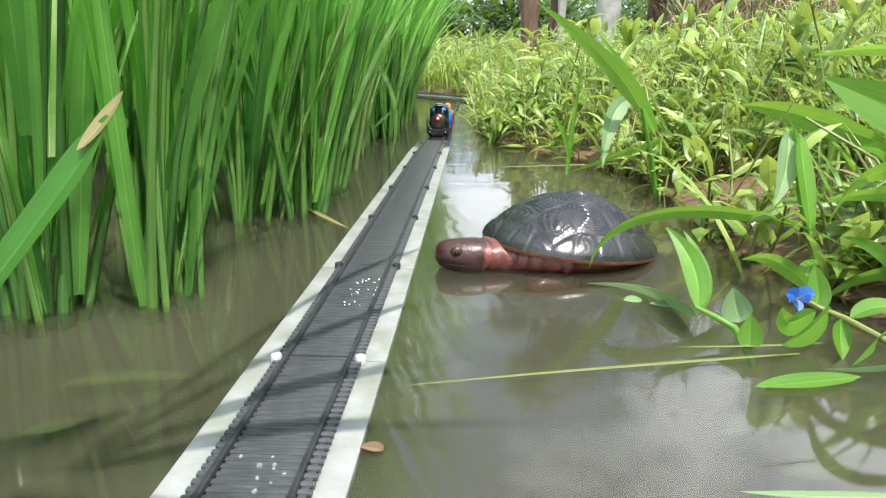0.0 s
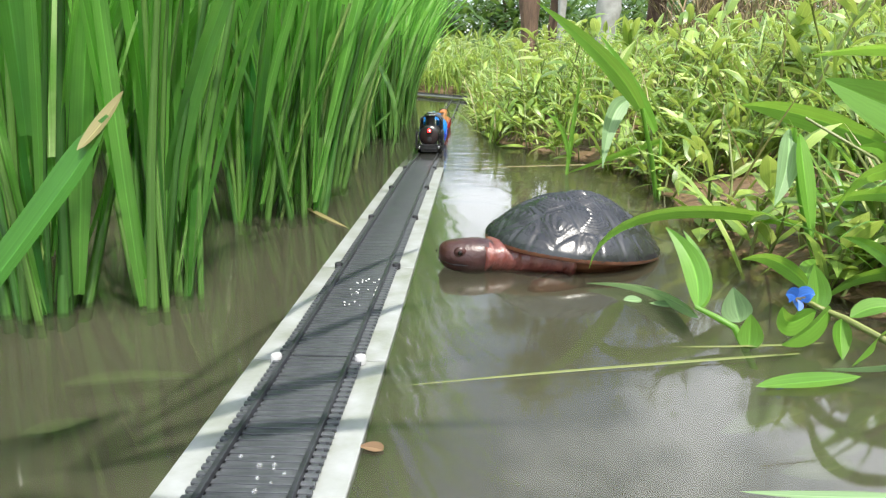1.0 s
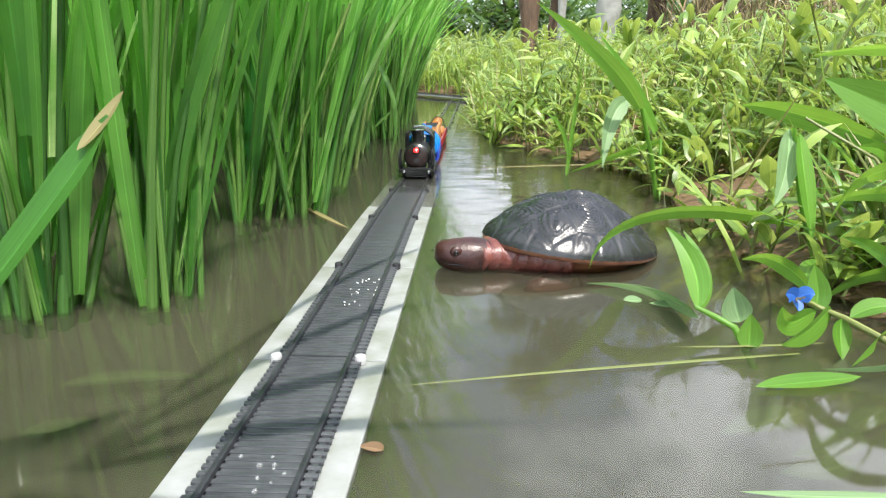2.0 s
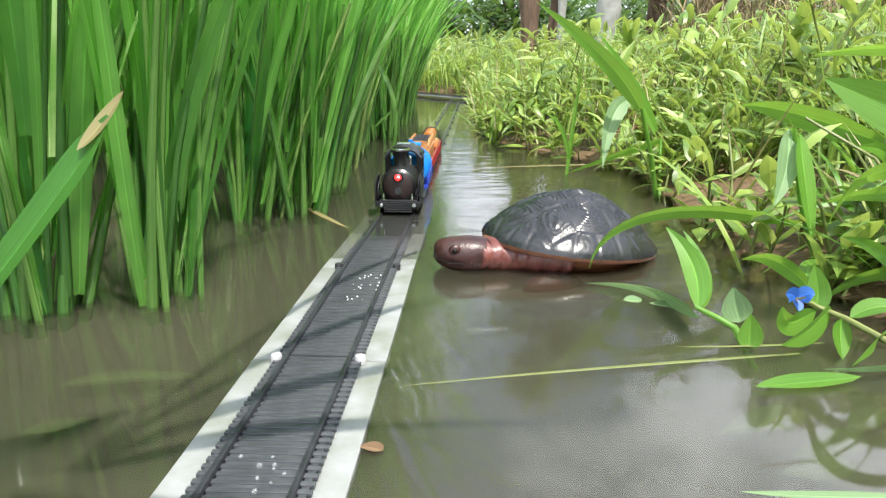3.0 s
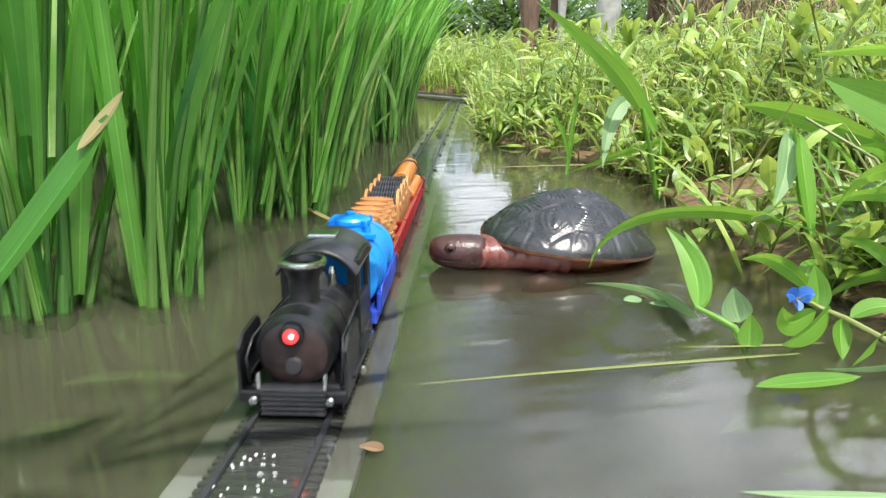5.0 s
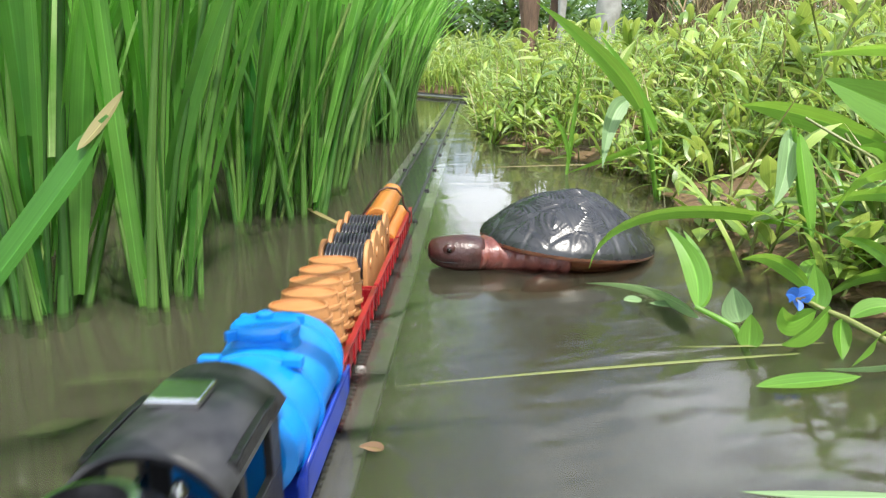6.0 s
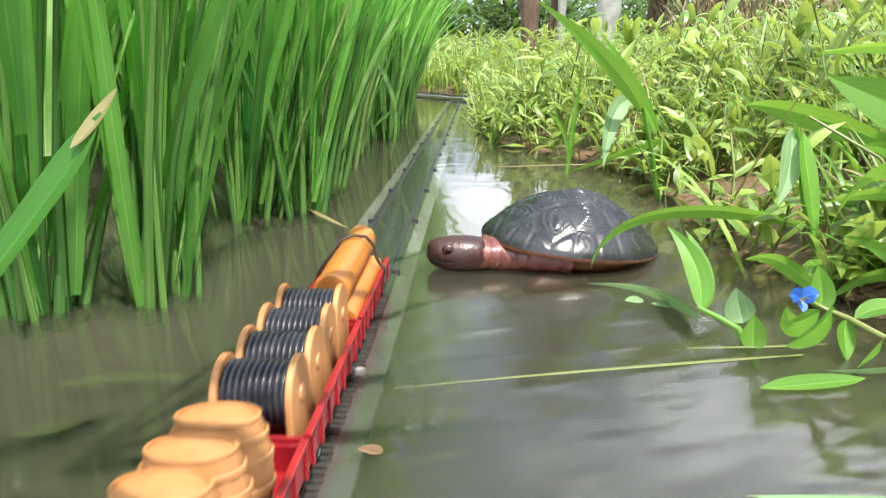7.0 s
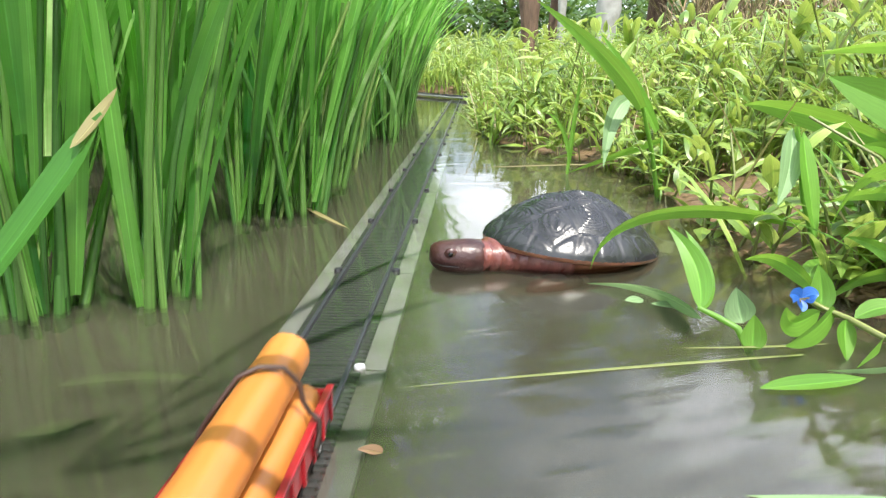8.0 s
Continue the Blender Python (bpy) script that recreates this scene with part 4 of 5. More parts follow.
def rice_plant(rng, blades, height, spread, lean, m, split, wide=1.0):
    t = thing("rice_plant", "clump of tall bright green rice standing in paddy water", "rice plant", "rice plants", m)
    out, stalks = rice_geometry(rng, blades, height, spread, lean, wide)
    stalks.done("leaf_sheath", M_RICE_STALK, t, "pale green leaf sheaths")
    if split:
        for L in out:
            L.done("blade", M_RICE_NEAR, t)
    else:
        J = Leaves()
        for L in out:
            n = len(J.v)
            J.v += L.v
            J.uv += L.uv
            J.f += [tuple(i + n for i in q) for q in L.f]
        J.done("foliage", M_RICE, t)
    return t


M_RICE_NEAR = leafy("rice_blade_near", [(0.012, 0.08, 0.018), (0.19, 0.44, 0.085), (0.64, 0.86, 0.38)], (0.40, 0.88, 0.13), rough=0.24, per="object", share=0.42)
# darker copy of the near rice blade, its shade put into the colours
M_RICE_SHADED = leafy("shaded_rice_blade", [(0.03, 0.12, 0.02), (0.06, 0.19, 0.03), (0.09, 0.24, 0.04)], (0.16, 0.44, 0.05), rough=0.4, per="object", share=0.28)
rng = random.Random(11)
# the clumps beside the track, near to far
for x, y, n, h, s in ((-0.266, 0.400, 36, 0.46, 0.022), (-0.200, 0.420, 34, 0.44, 0.020), (-0.330, 0.470, 18, 0.46, 0.026), (-0.218, 0.660, 46, 0.52, 0.024), (-0.176, 0.690, 34, 0.50, 0.018)):
    rice_plant(rng, n, h, s, (0.012, 0.0), pose(x, y, 0), True, 1.30)
kinds = [rice_plant(rng, 88, 0.56, 0.036, (0.004, -0.004), pose(-0.205 - 0.01 * k, 0.86 + 0.15 * k, 0, 0, 0, 0), False, 0.95) for k in range(4)]
spots = []
for row in range(8):
    for k in range(16):
        x = -0.235 - 0.20 * row + rng.uniform(-0.03, 0.03)
        y = 0.42 + 0.24 * k + 0.05 * (row % 2) + rng.uniform(-0.04, 0.04)
        if row == 0 or (row > 4 and (k + row) % 2) or y > 3.75 or (y > 2.85 and x > -0.50):
            continue
        spots.append((x, y))
for k in range(14):         # the row beside the track
    spots.append((-0.205 - 0.006 * k + rng.uniform(-0.02, 0.02), 1.44 + 0.11 * k))
spots += [(-0.42, 0.16), (-0.60, 0.20)]
for x, y in spots:
    copy_thing(rng.choice(kinds), pose(x, y, 0, rng.uniform(-3, 3), rng.uniform(-3, 3), rng.uniform(-60, 60)))


# ---------------------------------------------------------------- bank plants
def scatter_cover():
    rng = random.Random(5)
    herbs, grass, dead = Leaves(), Leaves(), Leaves()
    stems = Leaves()

    def place():
        while True:
            y = 0.25 + 5.0 * rng.random() ** 1.35
            x = rng.uniform(-0.7, 0.35 + 0.72 * y)
            d = inland(x, y)
            if d < -0.012 or (d < 0.05 and y < 0.42):
                continue
            bare = 0.2 < x < 0.36 and 0.47 < y < 0.80
            if bare and rng.random() < 0.8:
                continue
            return x, y, d
    for k in range(7000):       # herbs: a stem with leaves along it
        x, y, d = place()
        z = ground_z(x, y)
        az = rng.uniform(0, 2 * math.pi)
        H = rng.uniform(0.035, 0.115) * min(1.3, 0.75 + max(0, d) * 0.8)
        tip = (x + math.cos(az) * H * 0.5, y + math.sin(az) * H * 0.5, z + H)
        stems.stalk([(x, y, z - 0.005), ((x + tip[0]) / 2 + 0.004, (y + tip[1]) / 2, z + H * 0.6), tip], 0.0014, 0.0009, 4)
        for j in range(rng.randint(4, 6)):
            s = rng.uniform(0.06, 1)
            q = (x + (tip[0] - x) * s, y + (tip[1] - y) * s, z + H * s)
            herbs.blade(q, rng.uniform(0, 2 * math.pi), radians(rng.uniform(-5, 60)), rng.uniform(0.022, 0.054), rng.uniform(0.008, 0.016), radians(rng.uniform(20, 80)),
                        seg=4, form="lance", fold=rng.uniform(0.1, 0.45), twist=rng.uniform(-0.5, 0.5))
    for k in range(3600):
        x, y, d = place()
        z = ground_z(x, y)
        for j in range(2):
            grass.blade((x + rng.uniform(-0.01, 0.01), y, z - 0.004), rng.uniform(0, 2 * math.pi), radians(rng.uniform(40, 88)), rng.uniform(0.06, 0.19) * min(1.4, 0.8 + max(0, d) * 0.6), rng.uniform(0.003, 0.009),
                        radians(rng.uniform(10, 95)), seg=5, fold=0.3, twist=rng.uniform(-0.8, 0.8))
    for k in range(330):        # taller, coarser weeds standing out of the rest
        x, y, d = place()
        if d < 0.06:
            continue
        z = ground_z(x, y)
        az = rng.uniform(0, 2 * math.pi)
        H = rng.uniform(0.10, 0.20)
        tip = (x + math.cos(az) * H * 0.4, y + math.sin(az) * H * 0.4, z + H)
        stems.stalk([(x, y, z - 0.005), ((x + tip[0]) / 2 + 0.006, (y + tip[1]) / 2, z + H * 0.6), tip], 0.0020, 0.0011, 5)
        for j in range(rng.randint(5, 9)):
            s = rng.uniform(0.25, 1)
            q = (x + (tip[0] - x) * s, y + (tip[1] - y) * s, z + H * s)
            herbs.blade(q, rng.uniform(0, 2 * math.pi), radians(rng.uniform(-10, 70)), rng.uniform(0.045, 0.09), rng.uniform(0.012, 0.024), radians(rng.uniform(20, 90)),
                        seg=5, form="lance", fold=rng.uniform(0.1, 0.45), twist=rng.uniform(-0.6, 0.6))
    straw = Leaves()
    for k in range(2000):
        x, y, d = place()
        straw.blade((x, y, ground_z(x, y)), rng.uniform(0, 6.28), radians(rng.uniform(15, 80)), rng.uniform(0.06, 0.20), rng.uniform(0.0015, 0.004), radians(rng.uniform(0, 90)), seg=4)
    tagged(straw.done("dry_straw", M_DRY), "dry straw-coloured stalks among the weeds", "straw", kind="stuff")
    for k in range(1800):
        x, y = rng.uniform(0.18, 1.6), 0.3 + 2.0 * rng.random()
        if inland(x, y) < 0.005:
            continue
        z = ground_z(x, y)
        dead.blade((x, y, z + 0.002), rng.uniform(0, 6.28), radians(rng.uniform(-5, 18)), rng.uniform(0.012, 0.05), rng.uniform(0.002, 0.009), radians(rng.uniform(0, 30)), seg=3, form="lance")
    for k in range(560):        # tall weeds further along the near bank
        y = rng.uniform(-0.7, 1.3)
        x = rng.uniform(0.50, 1.35) + max(0, y) * 0.75
        z = ground_z(x, y)
        az = rng.uniform(0, 2 * math.pi)
        H = rng.uniform(0.20, 0.50)
        tip = (x + math.cos(az) * H * 0.3, y + math.sin(az) * H * 0.3, z + H)
        stems.stalk([(x, y, z - 0.005), ((x + tip[0]) / 2 + 0.01, (y + tip[1]) / 2, z + H * 0.6), tip], 0.003, 0.0015, 5)
        for j in range(14):
            s = rng.uniform(0.15, 1)
            q = (x + (tip[0] - x) * s, y + (tip[1] - y) * s, z + H * s)
            herbs.blade(q, rng.uniform(0, 2 * math.pi), radians(rng.uniform(-10, 70)), rng.uniform(0.06, 0.13), rng.uniform(0.016, 0.032), radians(rng.uniform(20, 90)), seg=4, form="lance", fold=0.3)
    for k in range(1500):       # grass at the far end of the water
        x, y = rng.uniform(-1.2, 0.2), rng.uniform(3.82, 4.7)
        grass.blade((x, y, ground_z(x, y) - 0.004), rng.uniform(0, 2 * math.pi), radians(rng.uniform(40, 88)), rng.uniform(0.08, 0.22), rng.uniform(0.006, 0.014), radians(rng.uniform(10, 95)), seg=4, fold=0.3)
    rough = Leaves()
    for k in range(9000):       # rough grass over the land around
        x, y = rng.uniform(-7, 7), rng.uniform(-5, 9)
        if inland(x, y) < 0.05 or (-0.8 < x < 0.4 + 0.75 * y and 0.2 < y < 5.5):
            continue
        rough.blade((x, y, ground_z(x, y) - 0.01), rng.uniform(0, 6.28), radians(rng.uniform(20, 85)), rng.uniform(0.12, 0.34), rng.uniform(0.02, 0.05), radians(rng.uniform(20, 100)), seg=3, fold=0.3)
    tagged(rough.done("rough_grass", M_COVER2), "rough green grass on the land around the paddy", "grass", kind="stuff")
    tagged(herbs.done("ground_cover", M_COVER), "dense yellow-green broad-leaved weeds on the bank", "weeds", kind="stuff")
    tagged(grass.done("grass", M_COVER2), "tangled bright green grass on the bank", "grass", kind="stuff")
    tagged(stems.done("weed_stems", M_STEM), "thin green and brown weed stems on the bank", "stems", kind="stuff")
    tagged(dead.done("leaf_litter", M_HAY), "dry brown leaf litter on the mud", "leaf litter", kind="stuff")


scatter_cover()


def leaf_plant(name, label, category, root, leaves, stems=(), group=""):
    """A plant rooted at root: stems and single blades, each a part."""
    t = thing(name, label, category, group, Matrix.Translation(root))
    o = np.array(root)
    for pts, r0, r1, mat in stems:
        S = Leaves()
        S.stalk([np.array(q) - o for q in pts], r0, r1, 7)
        S.done("stem", mat, t)
    for mat, width, form, roll, a, m, b in leaves:
        L = Leaves()
        L.ribbon(np.array(a) - o, np.array(m) - o, np.array(b) - o, width, form, roll)
        L.done("leaf", mat, t)
    return t


# grass arching over the turtle, with two hanging leaves and one afloat
leaf_plant("bank_grass", "green grass arching from the bank over the turtle", "grass", (0.252, 0.525, 0.0), [
    (M_HERB, 0.0125, "grass", 0.9, (0.247, 0.52, 0.029), (0.122, 0.455, 0.050), (0.077, 0.445, 0.015))],
    [([(0.252, 0.525, -0.01), (0.250, 0.523, 0.015), (0.246, 0.519, 0.030)], 0.0022, 0.0016, M_STEM)])
leaf_plant("water_herb", "pale green herb rooted in the shallow water", "herb", (0.152, 0.352, 0.0), [
    (M_HERB, 0.0135, "lance", 0.25, (0.125, 0.37, 0.015), (0.130, 0.40, 0.032), (0.118, 0.42, 0.050)),
    (M_HERB, 0.0125, "lance", -0.4, (0.128, 0.375, 0.014), (0.140, 0.41, 0.025), (0.135, 0.44, 0.043)),
    (M_PALE, 0.0135, "lance", 1.3, (0.128, 0.375, 0.008), (0.111, 0.435, 0.004), (0.077, 0.454, 0.0025)),
    (M_HERB, 0.013, "lance", 0.2, (0.148, 0.352, -0.001), (0.148, 0.352, 0.008), (0.147, 0.352, 0.019)),
    (M_PALE, 0.017, "lance", 0.3, (0.155, 0.385, 0.002), (0.152, 0.385, 0.011), (0.149, 0.385, 0.023))],
    [([(0.156, 0.350, -0.02), (0.1424, 0.36, 0.0083), (0.134, 0.366, 0.012), (0.124, 0.371, 0.016)], 0.0021, 0.0014, M_HERB)])
# tall pointed blades and a pale drooping leaf
leaf_plant("broad_grass", "clump of broad pointed grass blades on the bank", "grass", (0.21, 0.79, 0.0), [
    (M_HERB, 0.019, "grass", 0.5, (0.174, 0.75, 0.10), (0.128, 0.72, 0.151), (0.058, 0.70, 0.203)),
    (M_HERB, 0.018, "grass", -0.4, (0.200, 0.78, 0.074), (0.167, 0.76, 0.125), (0.125, 0.74, 0.176)),
    (M_PALE, 0.022, "grass", 0.2, (0.172, 0.80, 0.107), (0.152, 0.78, 0.088), (0.140, 0.76, 0.037)),
    (M_HERB, 0.012, "grass", 0.9, (0.224, 0.85, 0.057), (0.172, 0.82, 0.045), (0.105, 0.80, 0.024))],
    [([(0.21, 0.79, -0.01), (0.195, 0.775, 0.05), (0.174, 0.755, 0.110)], 0.0030, 0.0020, M_HERB),
     ([(0.215, 0.80, -0.01), (0.222, 0.84, 0.04), (0.224, 0.85, 0.06)], 0.0022, 0.0016, M_HERB)])
leaf_plant("slender_grass", "thin upright grass stem at the water's edge", "grass", (0.127, 0.95, 0.0), [
    (M_HERB, 0.007, "grass", 0.3, (0.127, 0.95, 0.0), (0.133, 0.95, 0.068), (0.138, 0.93, 0.149)),
    (M_HERB, 0.006, "grass", 0.1, (0.129, 0.95, 0.02), (0.115, 0.94, 0.065), (0.090, 0.93, 0.085))])
# coarse grass at the near bank
leaf_plant("coarse_grass", "tall coarse grass with broad folded blades on the near bank", "grass", (0.275, 0.46, 0.02), [
    (M_HERB, 0.021, "grass", 0.9, (0.285, 0.50, 0.092), (0.250, 0.56, 0.108), (0.222, 0.60, 0.113)),
    (M_PALE, 0.0156, "lance", 0.1, (0.202, 0.46, 0.106), (0.200, 0.45, 0.085), (0.190, 0.44, 0.060)),
    (M_HERB, 0.0131, "lance", 0.3, (0.207, 0.455, 0.104), (0.209, 0.44, 0.072), (0.212, 0.43, 0.038)),
    (M_HERB, 0.0279, "lance", 0.5, (0.262, 0.36, 0.106), (0.216, 0.36, 0.122), (0.182, 0.38, 0.139)),
    (M_HERB, 0.012, "grass", 1.25, (0.262, 0.36, 0.147), (0.212, 0.37, 0.153), (0.173, 0.38, 0.150)),
    (M_HERB, 0.012, "grass", 0.8, (0.262, 0.36, 0.005), (0.235, 0.38, 0.039), (0.224, 0.42, 0.045)),
    (M_HERB, 0.012, "grass", 0.6, (0.270, 0.38, 0.071), (0.238, 0.40, 0.075), (0.216, 0.43, 0.064)),
    (M_HERB, 0.012, "grass", 0.5, (0.262, 0.36, 0.080), (0.220, 0.38, 0.091), (0.214, 0.42, 0.050)),
    (M_HERB, 0.011, "grass", 0.7, (0.262, 0.40, 0.030), (0.238, 0.42, 0.018), (0.218, 0.42, 0.002)),
    (M_HERB, 0.015, "grass", 0.4, (0.280, 0.45, 0.030), (0.262, 0.44, 0.085), (0.222, 0.42, 0.098)),
    (M_HERB, 0.014, "grass", -0.5, (0.280, 0.46, 0.030), (0.285, 0.45, 0.100), (0.250, 0.43, 0.135))],
    [([(0.275, 0.46, -0.01), (0.283, 0.48, 0.05), (0.286, 0.50, 0.094)], 0.0025, 0.0018, M_STEM),
     ([(0.240, 0.46, -0.01), (0.215, 0.46, 0.06), (0.204, 0.458, 0.107)], 0.0022, 0.0016, M_HERB),
     ([(0.300, 0.37, 0.0), (0.285, 0.365, 0.07), (0.260, 0.360, 0.108)], 0.0028, 0.0020, M_HERB),
     ([(0.290, 0.36, 0.0), (0.225, 0.40, 0.095), (0.193, 0.42, 0.116)], 0.0012, 0.0008, M_STEM),
     ([(0.300, 0.36, 0.0), (0.285, 0.36, 0.09), (0.262, 0.36, 0.147)], 0.0020, 0.0014, M_STEM)])
# the dayflower
flower = leaf_plant("dayflower", "creeping dayflower with one blue flower over the water", "flower", (0.235, 0.325, 0.0), [
    (M_HERB, 0.0180, "lance", 0.7, (0.192, 0.36, 0.020), (0.177, 0.345, 0.013), (0.157, 0.335, 0.009)),
    (M_HERB, 0.0148, "lance", 0.4, (0.187, 0.365, 0.017), (0.170, 0.355, 0.013), (0.162, 0.350, 0.024)),
    (M_HERB, 0.0115, "lance", 0.2, (0.193, 0.35, 0.018), (0.192, 0.345, 0.009), (0.191, 0.340, -0.001)),
    (M_HERB, 0.0115, "lance", 0.9, (0.193, 0.385, 0.021), (0.181, 0.405, 0.032), (0.166, 0.42, 0.030)),
    (M_HERB, 0.0107, "lance", 0.8, (0.196, 0.40, 0.019), (0.207, 0.42, 0.026), (0.224, 0.44, 0.024)),
    (M_HERB, 0.0131, "lance", 0.3, (0.186, 0.364, 0.018), (0.187, 0.366, 0.028), (0.184, 0.368, 0.042)),
    (M_HERB, 0.0123, "lance", 0.9, (0.198, 0.352, 0.018), (0.212, 0.350, 0.026), (0.226, 0.345, 0.022)),
    (M_HERB, 0.0115, "lance", 0.8, (0.205, 0.335, 0.014), (0.196, 0.322, 0.016), (0.180, 0.312, 0.008)),
    (M_PALE, 0.0098, "lance", 1.1, (0.225, 0.330, 0.006), (0.200, 0.318, 0.005), (0.172, 0.322, 0.002))],
    [([(0.250, 0.315, -0.01), (0.2055, 0.33, 0.0137), (0.195, 0.350, 0.018), (0.1883, 0.365, 0.0186), (0.178, 0.362, 0.024)], 0.0021, 0.0013, M_STEM)])
for a, m, b, w in (((0.173, 0.36, 0.0255), (0.169, 0.357, 0.0285), (0.1655, 0.356, 0.0285), 0.009), ((0.173, 0.36, 0.0255), (0.177, 0.357, 0.0290), (0.1805, 0.356, 0.0290), 0.009), ((0.173, 0.36, 0.0255), (0.173, 0.356, 0.0230), (0.172, 0.354, 0.0205), 0.006)):
    F = Leaves()
    o = np.array((0.235, 0.325, 0.0))
    F.ribbon(np.array(a) - o, np.array(m) - o, np.array(b) - o, w, "lance", 0.2, seg=8)
    F.done("petal", M_FLOWER, flower, "bright blue petal")
for k in range(3):
    S = Leaves()
    S.stalk([(0.173 - 0.235, 0.035, 0.0255), (0.1725 + 0.002 * (k - 1) - 0.235, 0.029, 0.026 + 0.001 * k)], 0.0004, 0.0005, 5)
    S.done("stamen", M_DRY, flower, "thin yellow stamen")

def near_grass(rng, root, count, spread, label):
    """A tuft of narrow grass, blade by blade."""
    t = thing("grass_tuft", label, "grass", "grass tufts on the near bank", Matrix.Translation(root))
    for k in range(count):
        L = Leaves()
        x, y = rng.gauss(0, spread), rng.gauss(0, spread)
        L.blade((x, y, ground_z(root[0] + x, root[1] + y) - root[2] - 0.004), rng.uniform(1.6, 5.2) if rng.random() < 0.75 else rng.uniform(0, 6.28), radians(rng.uniform(30, 85)), rng.uniform(0.06, 0.15), rng.uniform(0.004, 0.010),
                radians(rng.uniform(30, 120)), seg=9, fold=rng.uniform(0.15, 0.4), twist=rng.uniform(-0.7, 0.7), wave=rng.uniform(-0.3, 0.3))
        L.done("blade", M_HERB if rng.random() < 0.85 else M_DRY, t)
    return t


rng = random.Random(77)
for x, y, n in ((0.285, 0.44, 22), (0.30, 0.53, 22), (0.33, 0.40, 18), (0.36, 0.50, 20), (0.40, 0.66, 18)):
    near_grass(rng, (x, y, 0.02), n, 0.022, "tuft of narrow bright green grass on the muddy bank")

# what floats on the water
for label, mat, w, form, a, m, b in (
        ("long thin yellow-green reed lying on the water", M_STEM, 0.0024, "grass", (0.170, 0.342, 0.0015), (0.060, 0.319, 0.0012), (-0.038, 0.296, 0.0006)),
        ("second thin yellow reed lying in the water", M_STEM, 0.0022, "grass", (0.190, 0.358, 0.0012), (0.150, 0.352, 0.0012), (0.105, 0.350, 0.0006)),
        ("bright green oval leaf floating on the water", M_HERB, 0.012, "lance", (0.185, 0.312, 0.003), (0.153, 0.306, 0.003), (0.132, 0.301, 0.002)),
        ("small pale leaf floating near the turtle", M_PALE, 0.010, "lance", (0.108, 0.425, 0.0015), (0.102, 0.424, 0.002), (0.096, 0.423, 0.0015)),
        ("small pale leaf floating near the turtle", M_PALE, 0.009, "lance", (0.127, 0.414, 0.0015), (0.119, 0.416, 0.002), (0.111, 0.418, 0.0015)),
        ("brown dead leaf floating beside the track", M_HAY, 0.006, "lance", (-0.034, 0.2405, 0.001), (-0.0385, 0.2425, 0.0015), (-0.044, 0.2425, 0.001)),
        ("yellowish straw floating beside the track", M_DRY, 0.006, "grass", (-0.171, 0.70, 0.002), (-0.141, 0.655, 0.0015), (-0.113, 0.615, 0.001)),
        ("thin straw lying over the water at the bank", M_DRY, 0.005, "grass", (0.230, 0.98, 0.012), (0.099, 1.0, 0.005), (-0.006, 1.0, 0.001)),
        ("pale grass blades afloat at the near bank", M_PALE, 0.005, "grass", (0.150, 0.217, 0.002), (0.120, 0.2165, 0.002), (0.095, 0.219, 0.001)),
        ("sunken yellowing leaf under the water", M_SUNK, 0.011, "lance", (-0.200, 0.300, -0.0042), (-0.170, 0.312, -0.0042), (-0.125, 0.312, -0.0042)),
        ("sunken yellowing leaf under the water", M_SUNK, 0.012, "lance", (-0.190, 0.255, -0.0042), (-0.175, 0.262, -0.0042), (-0.162, 0.268, -0.0042)),
        # these four leaf shapes mostly stand in for green reflections on the water
        ("sunken green leaf under the water, mostly standing in for a reflection", M_SUNK, 0.016, "lance", (0.150, 0.290, -0.0042), (0.130, 0.282, -0.0042), (0.105, 0.268, -0.0042)),
        ("sunken green leaf under the water, mostly standing in for a reflection", M_SUNK, 0.015, "lance", (0.165, 0.275, -0.0042), (0.150, 0.262, -0.0042), (0.128, 0.252, -0.0042)),
        ("sunken green leaf under the water, mostly standing in for a reflection", M_SUNK, 0.013, "lance", (0.150, 0.250, -0.0042), (0.135, 0.243, -0.0042), (0.118, 0.240, -0.0042)),
        ("sunken green leaf under the water, mostly standing in for a reflection", M_SUNK, 0.012, "lance", (0.190, 0.295, -0.0042), (0.172, 0.283, -0.0042), (0.160, 0.270, -0.0042))):
    L = Leaves()
    L.ribbon(a, m, b, w, form, 0.0, seg=10, face=(0, -0.15, 1))
    tagged(L.done("floating_leaf", mat), label, "leaf", "leaves afloat")

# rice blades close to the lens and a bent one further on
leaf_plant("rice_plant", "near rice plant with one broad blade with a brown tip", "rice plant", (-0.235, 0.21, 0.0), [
    (M_RICE_SHADED, 0.0140, "tip", 0.4, (-0.205, 0.213, 0.028), (-0.146, 0.211, 0.092), (-0.1140, 0.215, 0.1310)),
    (M_DRY, 0.0062, "lance", 0.4, (-0.1240, 0.2128, 0.1205), (-0.1150, 0.2148, 0.1306), (-0.1085, 0.2158, 0.1385))],
    [([(-0.235, 0.21, -0.04), (-0.220, 0.211, 0.005), (-0.197, 0.213, 0.04)], 0.003, 0.002, M_RICE_STALK)], "rice plants")
